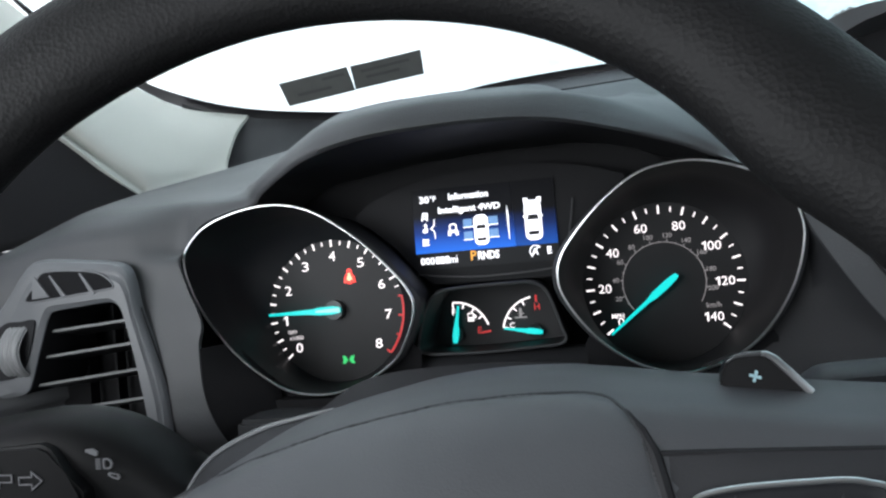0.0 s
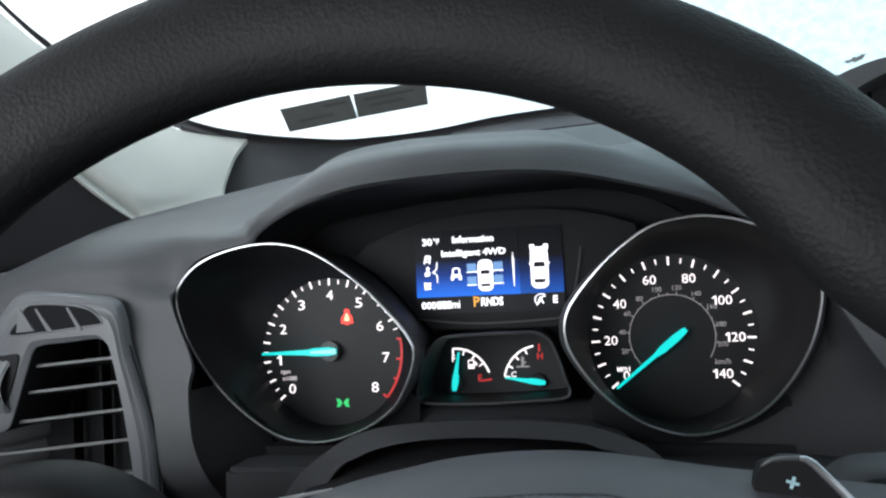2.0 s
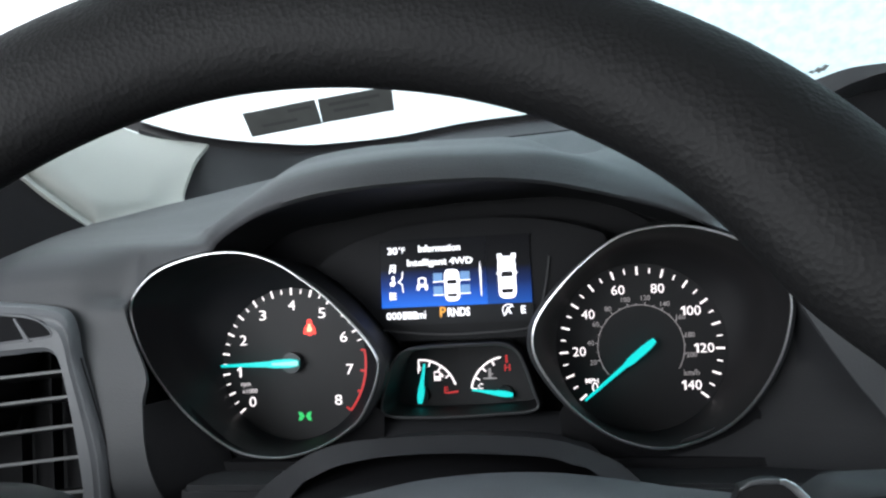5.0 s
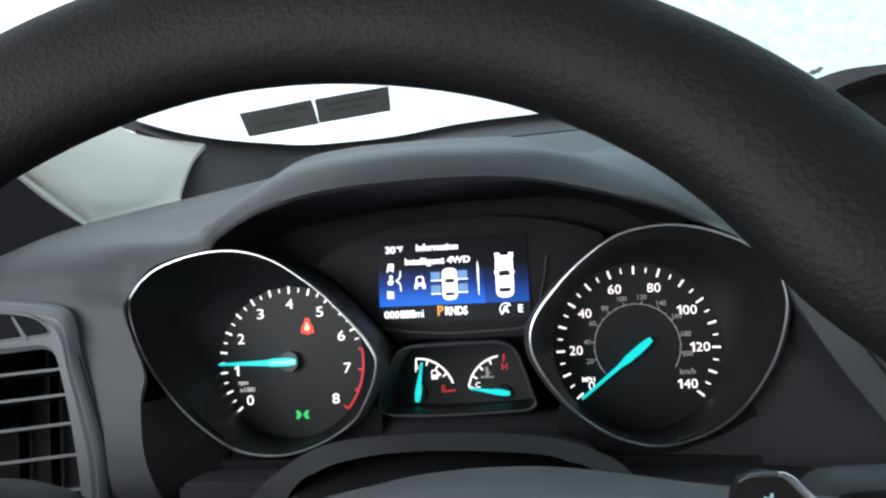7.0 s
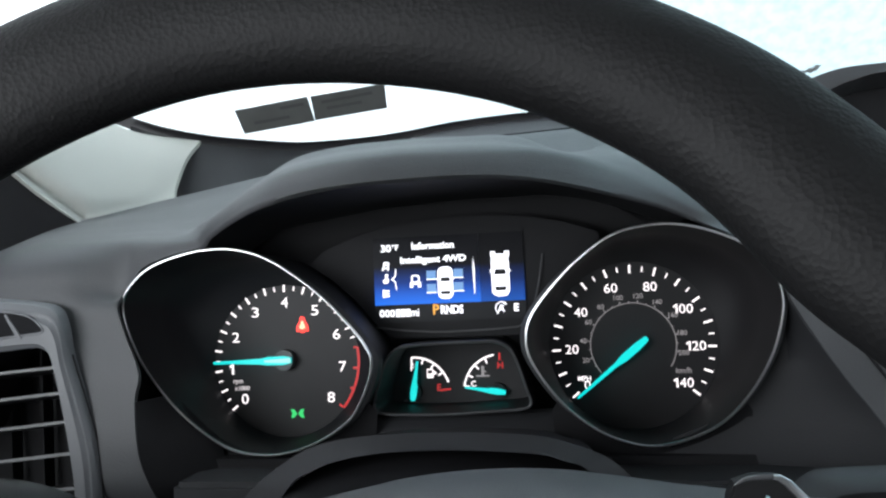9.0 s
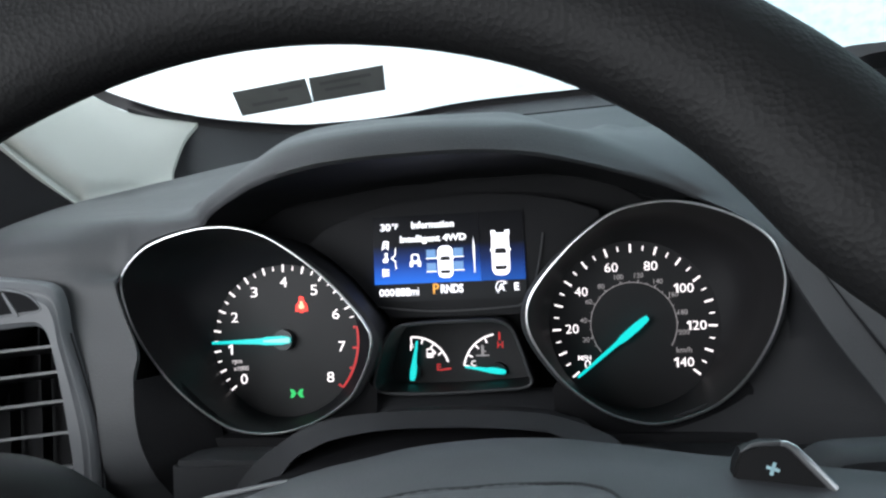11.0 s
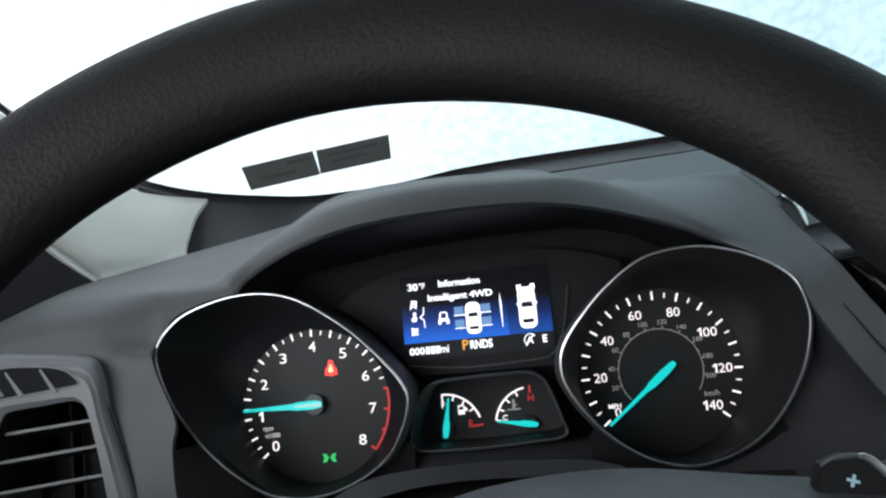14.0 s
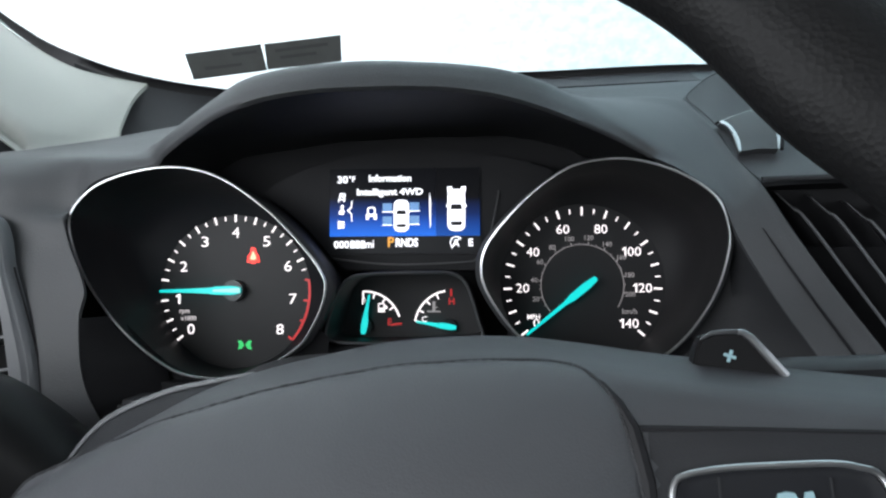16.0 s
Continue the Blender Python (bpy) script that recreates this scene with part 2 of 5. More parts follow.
def tube(path, radius, seg=8, closed=False, squash=1.0, up=(0, 1, 0), bm=None):
    """A round (or squashed) bar along a path; radius is a number or one number a point."""
    bm = bm or bmesh.new()
    p = [Vector(q) for q in path]
    m = len(p)
    rings = []
    for i, q in enumerate(p):
        t = (p[(i + 1) % m] - p[i - 1]) if closed else (p[min(i + 1, m - 1)] - p[max(i - 1, 0)])
        t.normalize()
        side = t.cross(Vector(up))
        if side.length < 1e-4:
            side = t.cross(Vector((1, 0, 0.3)))
        side.normalize()
        top = side.cross(t)
        r = radius[i] if isinstance(radius, (list, tuple)) else radius
        rings.append([bm.verts.new(q + r * (math.cos(a) * side + squash * math.sin(a) * top)) for a in (2 * math.pi * k / seg for k in range(seg))])
    for i in range(m if closed else m - 1):
        a, b = rings[i], rings[(i + 1) % m]
        for k in range(seg):
            bm.faces.new((a[k], a[(k + 1) % seg], b[(k + 1) % seg], b[k]))
    if not closed:
        bm.faces.new(rings[0])
        bm.faces.new(rings[-1][::-1])
    return bm


def prism(outline, y0, y1, bevel=0.0, bm=None):
    """A plate with the outline (x, z) between the depths y0 and y1."""
    bm = bm or bmesh.new()
    a = [bm.verts.new((x, y0, z)) for x, z in outline]
    b = [bm.verts.new((x, y1, z)) for x, z in outline]
    front = bm.faces.new(a)
    bm.faces.new(b[::-1])
    for i in range(len(a)):
        j = (i + 1) % len(a)
        bm.faces.new((a[i], b[i], b[j], a[j]))
    if bevel:
        bmesh.ops.bevel(bm, geom=list(front.edges), offset=bevel, segments=2, affect="EDGES")
    return bm


def frame_plate(outer, inner, y0, y1, bevel=0.0):
    """A plate with a hole: outer and inner loops of (x, z) of equal length."""
    bm = bmesh.new()
    loops = [[bm.verts.new((x, y, z)) for x, z in loop] for loop, y in ((outer, y0), (inner, y0), (inner, y1), (outer, y1))]
    m = len(outer)
    for a, b in zip(loops, loops[1:] + loops[:1]):
        for i in range(m):
            j = (i + 1) % m
            bm.faces.new((a[i], a[j], b[j], b[i]))
    return bm


def block(x0, x1, y0, y1, z0, z1, bevel=0.0, segments=2):
    bm = bmesh.new()
    bmesh.ops.create_cube(bm, size=1, matrix=Matrix.LocRotScale(((x0 + x1) / 2, (y0 + y1) / 2, (z0 + z1) / 2), None, (x1 - x0, y1 - y0, z1 - z0)))
    if bevel:
        bmesh.ops.bevel(bm, geom=list(bm.edges), offset=bevel, segments=segments, affect="EDGES")
    return bm


def disc(cx, cz, r, y0, y1, n=64, bevel=0.0):
    return prism([(cx + r * math.sin(a), cz + r * math.cos(a)) for a in (2 * math.pi * k / n for k in range(n))], y0, y1, bevel)


def rounded(x0, x1, z0, z1, r, n=5):
    out = []
    for cx, cz, a0 in ((x1 - r, z1 - r, 0), (x0 + r, z1 - r, 90), (x0 + r, z0 + r, 180), (x1 - r, z0 + r, 270)):
        out += [(cx + r * math.cos(radians(a0 + 90 * k / n)), cz + r * math.sin(radians(a0 + 90 * k / n))) for k in range(n + 1)]
    return out


def lettering(text, x, z, y, height, width=0.0, turn=0.0, bold=0.012):
    """Raised text facing the driver, centred at (x, z) on the depth y."""
    cu = bpy.data.curves.new("lettering", "FONT")
    cu.body, cu.align_x, cu.align_y, cu.extrude = text, "LEFT", "BOTTOM_BASELINE", 0.0
    cu.resolution_u = 3
    cu.offset = bold
    ob = bpy.data.objects.new("lettering", cu)
    scene.collection.objects.link(ob)
    bpy.context.view_layer.update()
    me = bpy.data.meshes.new_from_object(ob.evaluated_get(bpy.context.evaluated_depsgraph_get()))
    bpy.data.objects.remove(ob)
    bpy.data.curves.remove(cu)
    bm = bmesh.new()
    bm.from_mesh(me)
    bpy.data.meshes.remove(me)
    xs, ys = [v.co.x for v in bm.verts], [v.co.y for v in bm.verts]
    w, h = max(xs) - min(xs), max(ys) - min(ys)
    sy = height / h
    sx = width / w if width else sy
    mid = Vector(((max(xs) + min(xs)) / 2, (max(ys) + min(ys)) / 2, 0))
    for v in bm.verts:
        q = v.co - mid
        v.co = Vector((q.x * sx, 0, q.y * sy))
    top = bmesh.ops.extrude_face_region(bm, geom=list(bm.faces))
    bmesh.ops.translate(bm, verts=[v for v in top["geom"] if isinstance(v, bmesh.types.BMVert)], vec=(0, 0.0003, 0))
    place = Matrix.Translation((x, y, z)) @ Matrix.Rotation(radians(turn), 4, "Y")
    bmesh.ops.transform(bm, matrix=place, verts=bm.verts)
    return bm


def numeral(text, x, z, y, height, width, bold=0.0):
    """A number of the dials: a leading 1 has a flag."""
    if text[0] != "1":
        return lettering(text, x, z, y, height, width, bold=bold)
    stem = height * 0.20
    right = x - width / 2 + height * 0.46 if len(text) > 1 else x + stem * 0.9
    top, foot, left = z + height / 2, z - height / 2, right - stem
    one = [(left, foot), (right, foot), (right, top), (left + stem * 0.1, top), (left - stem * 1.2, top - stem * 0.9), (left - stem * 1.2, top - stem * 1.9), (left, top - stem * 1.15)]
    bm = prism(one[::-1], y, y + 0.0003)
    if len(text) > 1:
        gap = stem * 0.75
        rest = x + width / 2 - right - gap
        me = bpy.data.meshes.new("rest")
        digits = lettering(text[1:], right + gap + rest / 2, z, y, height, rest, bold=bold)
        digits.to_mesh(me)
        digits.free()
        bm.from_mesh(me)
        bpy.data.meshes.remove(me)
    return bm


def polar(cx, cz, r, degrees):
    """A point of a dial at an angle clockwise from its top."""
    return cx + r * math.sin(radians(degrees)), cz + r * math.cos(radians(degrees))


def tick(cx, cz, r0, r1, w, degrees, y):
    d, s = Vector(polar(0, 0, 1, degrees)), Vector(polar(0, 0, 1, degrees + 90))
    c = Vector((cx, cz))
    return prism([tuple(c + d * r + s * k * w / 2) for r, k in ((r0, -1), (r1, -1), (r1, 1), (r0, 1))], y - 0.0003, y)


def arc_band(cx, cz, r0, r1, a0, a1, y, n=24):
    pts = [polar(cx, cz, r1, a0 + (a1 - a0) * k / n) for k in range(n + 1)] + [polar(cx, cz, r0, a1 - (a1 - a0) * k / n) for k in range(n + 1)]
    bm = bmesh.new()
    v = [bm.verts.new((x, y, z)) for x, z in pts]
    w = [bm.verts.new((x, y - 0.0003, z)) for x, z in pts]
    m = 2 * n + 2
    for k in range(n):
        for g in (v, w):
            bm.faces.new((g[k], g[k + 1], g[m - 2 - k], g[m - 1 - k]))
    for k in range(m):
        bm.faces.new((v[k], v[(k + 1) % m], w[(k + 1) % m], w[k]))
    return bm

# ---- large structure ----
# ground and car shell (world frame)
g = bmesh.new()
bmesh.ops.create_grid(g, x_segments=24, y_segments=24, size=400)
for v in g.verts:
    v.co.z = 0.15 * noise.noise(v.co * 0.02) - 0.05
solid("ground", g, SNOW, (0, 0, 0), "snow-covered ground under an overcast sky", "ground", "structure", car=False)
solid("ceiling", block(-0.64, 0.96, -2.05, 0.44, 1.68, 1.72), HEADLINER, (0.16, -0.8, 1.68), "grey cloth headliner of the car roof", "ceiling", "structure", car=False)
solid("floor", block(-0.7, 1.02, -2.05, 1.0, 0.36, 0.40), DARK, (0.16, -0.5, 0.38), "dark carpeted car floor", "floor", "structure", car=False)
solid("wall_left", block(-0.72, -0.475, -2.05, 0.37, 0.40, 1.215, 0.02), SHADE, (-0.69, -0.5, 0.4), "dark plastic door lining below the side window", "door", "structure", car=False)
solid("wall_right", block(0.98, 1.04, -2.05, 0.95, 0.40, 1.20), DARK, (1.01, -0.5, 0.4), "dark plastic door lining below the side window", "door", "structure", car=False)
solid("wall_back", block(-0.66, 0.98, -2.10, -2.05, 0.40, 1.15), DARK, (0.16, -2.07, 0.4), "dark lining of the tailgate", "wall", "structure", car=False)
for name, x0, x1 in (("trim_left_pillar", -0.70, -0.63), ("trim_right_pillar", 0.95, 1.02)):
    solid(name, block(x0, x1, -0.95, -0.80, 1.19, 1.70, 0.01), LIGHT_TRIM, ((x0 + x1) / 2, -0.87, 1.19), "light grey door pillar trim", "pillar", "structure", car=False)

# windshield: a wide pane that leans back over the dashboard
WS_Y, WS_Z, WS_SLOPE = 0.885, 0.160, 0.66


def on_glass(x, y, lift=0.0):
    """A point of the windshield above the depth y; the pane bows back towards its sides."""
    bow = 0.16 * (x - 0.16) ** 2
    return Vector((x, y - bow, WS_Z + WS_SLOPE * (WS_Y - y) + lift))


glass_rows = [[on_glass(-0.62 + 1.56 * i / 30, WS_Y + 0.05 - 0.70 * j / 16) for i in range(31)] for j in range(17)]
windshield = solid("window_1", sheet(glass_rows, back=(0, 0.004, 0.004)), FROST, (0.16, 0.88, 0.16), "windshield covered with thin snow and frost", "windshield", "structure")

# black printed edge along the windshield's foot
FOOT = spline([(-0.547, 0.40, 0.427), (-0.529, 0.53, 0.344), (-0.5055, 0.650, 0.266), (-0.489, 0.698, 0.239), (-0.4665, 0.739, 0.2145), (-0.449, 0.763, 0.199), (-0.430, 0.781, 0.188), (-0.385, 0.80, 0.172), (-0.335, 0.825, 0.163), (-0.27, 0.848, 0.158), (-0.22, 0.857, 0.1600), (-0.16, 0.860, 0.1640), (-0.10, 0.857, 0.1705), (-0.0445, 0.856, 0.1736), (0.0147, 0.8563, 0.1754), (0.0619, 0.8568, 0.1766), (0.1187, 0.8555, 0.1783), (0.18, 0.854, 0.1790), (0.24, 0.852, 0.1800), (0.60, 0.815, 0.19), (0.94, 0.70, 0.21)], 120)


def frit_width(x):
    """The band narrows from the pillar towards the middle of the glass."""
    return 0.62 + 0.38 * min(1.0, max(0.0, (-0.20 - x) / 0.10))


frit_rows = [[q + Vector((0, a, b)) * frit_width(q.x) for q in FOOT] for a, b in ((0.010, -0.006), (0.0, 0.0), (-0.0085, 0.0060))]
part("frit_band", sheet(frit_rows, back=(0, 0.002, 0.001)), FRIT, windshield, "black printed band at the foot of the glass")

# dashboard
dash = thing("dashboard", (-0.06, 0.6, -0.1), "dark grey grained plastic dashboard with a hooded instrument binnacle", "dashboard", kind="structure")


def ease(u):
    u = min(1.0, max(0.0, u))
    return u * u * (3 - 2 * u)


# left-hand panel beside the tachometer: profile from the knee up to the top pad
PROFILE = [(0.545, -0.30), (0.525, -0.20), (0.487, -0.130), (0.4605, -0.104), (0.4565, -0.080), (0.459, -0.050), (0.461, -0.034), (0.466, -0.012), (0.468, 0.004)]
EDGE = [-0.20, -0.21, -0.2175, -0.2205, -0.2285, -0.2318, -0.2302, -0.2408, -0.2465]
VENT_HOLE = [(-0.3730, -0.0500), (-0.3500, -0.0270), (-0.3330, -0.0160), (-0.2850, -0.0120), (-0.2740, -0.0250), (-0.2640, -0.0700), (-0.2610, -0.1050), (-0.262, -0.146), (-0.345, -0.146), (-0.380, -0.118)]


def in_hole(x, z):
    """Whether (x, z) lies in the side vent's opening."""
    inside = False
    for (xa, za), (xb, zb) in zip(VENT_HOLE, VENT_HOLE[1:] + VENT_HOLE[:1]):
        if (za > z) != (zb > z) and x < xa + (z - za) * (xb - xa) / (zb - za):
            inside = not inside
    return inside



def sink(x, y):
    """How far the dash has sunk towards the door at (x, y)."""
    d = max(0.0, -0.325 - 0.45 * (y - 0.5) - x)
    return 0.36 * d * d / (d + 0.012)


# upper pad: one soft skin from the left-hand panel over the instrument hood and down beside the speedometer
LIP = [(-0.1976, 0.4740, 0.0358), (-0.188, 0.465, 0.0403), (-0.180, 0.457, 0.0430), (-0.170, 0.446, 0.0452), (-0.160, 0.435, 0.0470), (-0.140, 0.409, 0.0487), (-0.120, 0.391, 0.0507), (-0.100, 0.382, 0.0530), (-0.080, 0.379, 0.0544), (-0.060, 0.381, 0.0554), (-0.040, 0.384, 0.0560), (-0.020, 0.390, 0.0560), (0.0, 0.399, 0.0545), (0.020, 0.412, 0.0511), (0.040, 0.432, 0.0474), (0.060, 0.455, 0.0433), (0.0765, 0.4705, 0.0375)]
CREST = [(-0.2035, 0.4800, 0.0420), (-0.1955, 0.4750, 0.0470), (-0.1880, 0.4700, 0.0515), (-0.1785, 0.4625, 0.0548), (-0.165, 0.449, 0.0580), (-0.1435, 0.423, 0.0605), (-0.1215, 0.4005, 0.0635), (-0.1005, 0.392, 0.0660), (-0.080, 0.3885, 0.0672), (-0.060, 0.390, 0.0683), (-0.040, 0.3935, 0.0684), (-0.020, 0.3995, 0.0683), (0.002, 0.411, 0.0684), (0.0235, 0.426, 0.0645), (0.0445, 0.447, 0.0585), (0.065, 0.466, 0.0510), (0.0825, 0.4760, 0.0435)]
RIDGE = [(-0.2120, 0.505, 0.0520), (-0.205, 0.500, 0.0535), (-0.197, 0.495, 0.0560), (-0.186, 0.485, 0.0585), (-0.172, 0.474, 0.0635), (-0.1510, 0.464, 0.0725), (-0.1320, 0.474, 0.0845), (-0.1080, 0.493, 0.0915), (-0.087, 0.500, 0.0932), (-0.066, 0.500, 0.0933), (-0.043, 0.500, 0.0927), (-0.014, 0.496, 0.0905)]
BESIDE = [(0.0850, 0.4708, 0.0333), (0.0940, 0.4712, 0.0288), (0.1085, 0.4715, 0.0193), (0.1155, 0.4715, 0.0125), (0.1192, 0.4710, 0.0035), (0.1240, 0.4700, -0.0085), (0.1340, 0.4690, -0.0270), (0.1465, 0.4680, -0.0475), (0.1595, 0.4670, -0.0665), (0.186, 0.462, -0.110), (0.222, 0.455, -0.170)]
OUTER_EDGE = [(0.03, 0.600, 0.0940), (0.06, 0.600, 0.0940), (0.09, 0.592, 0.0940), (0.105, 0.588, 0.0930), (0.1195, 0.582, 0.0900), (0.1225, 0.568, 0.0820), (0.1240, 0.560, 0.0765), (0.1285, 0.530, 0.0590), (0.1335, 0.503, 0.0370), (0.1392, 0.483, 0.0225), (0.1512, 0.474, -0.0019), (0.1680, 0.4715, -0.0280), (0.1832, 0.4695, -0.0500), (0.1975, 0.468, -0.0700), (0.224, 0.462, -0.110), (0.261, 0.455, -0.170)]
SECTION = [(0.4705, 0.0165), (0.474, 0.0295), (0.486, 0.041), (0.505, 0.0470), (0.53, 0.052), (0.58, 0.061), (0.66, 0.0765), (0.745, 0.098), (0.758, 0.098), (0.766, 0.085)]
stations, panel = [], []


def far_rise(x, y):
    """The dash top climbs towards the middle of the car near the glass."""
    return (0.165 * (x + 0.352) + 0.003) * ease((y - 0.51) / 0.24) if x > -0.37 else 0.0


for x in (-0.62, -0.54, -0.46, -0.42, -0.39, -0.36, -0.34, -0.32, -0.300, -0.280, -0.265, -0.248):
    fall = max(0.0, -0.37 - x)
    near = ease((-0.25 - x) / 0.07)
    edge_in = max(0.0, 1 - (-0.248 - x) / 0.03)
    column = []
    for y, z in SECTION:
        follow = min(1.0, max(0.0, (z + 0.015) / 0.056))
        yy = y if z > 0.04 else y - 0.20 * fall - (0.006 if z < 0.02 else 0.004) * near + 0.006 * edge_in
        zz = z - sink(x, y) * follow + far_rise(x, y) - (0.0055 * edge_in if z < 0.02 else 0.002 * edge_in if z < 0.03 else 0)
        column.append(Vector((x, yy, zz)))
    stations.append(column)
    share = (x + 0.62) / 0.372
    below = []
    for n, ((y, z), xe) in enumerate(zip(PROFILE, EDGE)):
        xx = -0.62 + (xe + 0.62) * share
        side_in = ease((-0.25 - xx) / 0.07)
        below.append(Vector((xx, y - 0.20 * max(0.0, -0.37 - xx) - (0, 0, 0, 0, 0, 0, 0.002, 0.006, 0.0065)[n] * side_in, z - sink(xx, y) * min(1.0, max(0.0, (z + 0.015) / 0.056)))))
    panel.append(below)
stations[-1][0] = Vector((-0.2480, 0.4765, 0.0110))
PANELS = len(stations)
for (x, y, z), (cx, cy, cz) in (((-0.2345, 0.4755, 0.0255), (-0.2385, 0.4845, 0.0413)), ((-0.2165, 0.4748, 0.0322), (-0.2215, 0.4828, 0.0415))):
    stations.append([Vector((x, y, z)), Vector(((x + cx) / 2, (y + cy) / 2 - 0.0012, (z + cz) / 2 + 0.0012)), Vector((cx, cy, cz))] + [Vector((cx - 0.002, yy, zz + far_rise(cx, yy))) for yy, zz in SECTION[3:]])
for n, (e, c) in enumerate(zip(LIP, CREST)):
    e, c = Vector(e), Vector(c)
    bulge = e.lerp(c, 0.5) + Vector((0, -0.0012, 0.0006))
    if n < len(RIDGE):
        r = Vector(RIDGE[n])
        u = min(1.0, max(0.0, (n - 3) / 4))
        stations.append([e, bulge, c, c.lerp(r, 0.5) + Vector((0, 0, 0.0006)), r] + [Vector((r.x, y, z + far_rise(r.x, y) * (1 - u) + (low - z) * u)) for (y, z), low in zip(SECTION[5:], (0.078, 0.070, 0.060, 0.05, 0.04))])
    else:
        o = Vector(OUTER_EDGE[n - len(RIDGE)])
        stations.append([e, bulge, c] + [c.lerp(o, f) for f in (0.2, 0.4, 0.6, 0.8, 1.0)] + [o + Vector((0, 0.002, -0.004)), o + Vector((0, 0.003, -0.03))])
for e, o in zip(BESIDE, OUTER_EDGE[5:]):
    e, o = Vector(e), Vector(o)
    stations.append([e + Vector((0, 0.0, 0))] + [e.lerp(o, f) for f in (0.06, 0.16, 0.3, 0.45, 0.62, 0.8, 1.0)] + [o + Vector((0, 0.002, -0.004)), o + Vector((0, 0.003, -0.03))])
rows = list(zip(*[p + q[:1] for p, q in zip(panel, stations)])), list(zip(*stations))
low_rows = [spline(c, (PANELS - 1) * 6 + 1) for c in rows[0]]
top_rows = [spline(c, (len(stations) - 1) * 6 + 1) for c in rows[1]]
bm = bmesh.new()
grid, columns = [], []
for k, top in enumerate(zip(*top_rows)):
    column = even_spline(top, 46)
    if k < len(low_rows[0]):
        both = spline([r[k] for r in low_rows[:-1]] + list(top), 18 * 7 + 1)
        column = both[:64] + (both[64:68] if k < len(low_rows[0]) - 1 else column[1:5]) + column[5:]
        for q in column[:64]:
            if in_hole(q.x, q.z):
                q.y += 0.09
    columns.append(column)
first, last = (PANELS + 2 + 13) * 6, (PANELS + 2 + len(LIP) + 4) * 6
for sweep in range(60):
    was = [list(c) for c in columns[first - 1:last + 1]]
    for k in range(first, last):
        a, b, c = was[k - first], was[k - first + 1], was[k - first + 2]
        for j in range(4, 36):
            hold = 0.5 * ease((j - 3) / 8) * ease((36 - j) / 6)
            columns[k][j] = b[j].lerp((a[j] + c[j]) / 2, hold)
for column in columns:
    grid.append([bm.verts.new(q) for q in column])
for a, b in zip(grid[:-1], grid[1:]):
    m = min(len(a), len(b))
    for p, q, r, t in zip(a[-m:], a[1 - m:] , b[1 - m:], b[-m:]):
        bm.faces.new((p, q, r, t))
behind = {v: bm.verts.new(v.co + Vector((0, 0.003, -0.0012))) for v in list(bm.verts)}
rims = [e.verts[:] for e in bm.edges if len(e.link_faces) == 1]
for f in list(bm.faces):
    bm.faces.new([behind[v] for v in reversed(f.verts)])
for a, b in rims:
    bm.faces.new((a, b, behind[b], behind[a]))
part("upper_pad", bm, DASH, dash, "one soft dark grey skin over panel and hood", angle=85)
lip, crest = spline(LIP, 72), spline(CREST, 72)
part("hood_back", sheet([[Vector((-0.29 + 0.40 * k / 71, 0.557, z + (crest[k].z if z > 0 else 0))) for k in range(72)] for z in (0.004, -0.02)], back=(0, 0.002, 0)), BLACK, dash, "black back of the hood")
lining = [[Vector((c.x * 0.97 - 0.0018, 0.552, c.z - 0.006)) for c in crest], [Vector((c.x * 0.97 - 0.0018, max(0.486, e.y + 0.004), c.z - 0.003)) for e, c in zip(lip, crest)], [e + Vector((0, 0.0025, 0.0022)) for e in lip], [e + Vector((0, 0.0008, 0.0002)) for e in lip]]
side = Vector((0.045, 0, 0.012))
lining = [[r[0] - (side if n < 2 else Vector())] + r + [r[-1] + (side * 0.2 if n < 2 else Vector())] for n, r in enumerate(lining)]
part("hood_lining", sheet(lining, back=(0, 0.001, 0.002)), SHROUD, dash, "black lining under the hood")

# dash top between the hood and the windshield, and the panel towards the centre stack
TOP = [(0.575, 0.060), (0.60, 0.074), (0.66, 0.092), (0.72, 0.110), (0.77, 0.126), (0.795, 0.1345), (0.804, 0.1365)]
part("top_pad", sheet([[Vector((x, y, z + (0.0125 + 0.035 * x) * ease((y - 0.64) / 0.16))) for x in [-0.15 + 0.75 * k / 30 for k in range(31)]] for y, z in TOP], back=(0, 0.003, -0.003)), DASH, dash)


def foot_at(x):
    """The foot of the glass at x, a little towards the cabin."""
    xs = [q.x for q in FOOT]
    return Vector((x, float(np.interp(x, xs, [q.y for q in FOOT])) - 0.001, float(np.interp(x, xs, [q.z for q in FOOT])) - 0.0022))


def foot_sheet(x0, x1, front, sag, n=24):
    rows = [[], [], [], [], []]
    for k in range(n + 1):
        x = x0 + (x1 - x0) * k / n
        a, b = Vector((x, *front(x))), foot_at(x)
        for row, u in zip(rows, (0, 0.25, 0.5, 0.75, 1)):
            row.append(a.lerp(b, u) + Vector((0, 0, -sag * 4 * u * (1 - u))))
    return sheet([[q + Vector((0, -0.004, -0.03)) for q in rows[0]]] + rows, back=(0, 0.003, -0.003))


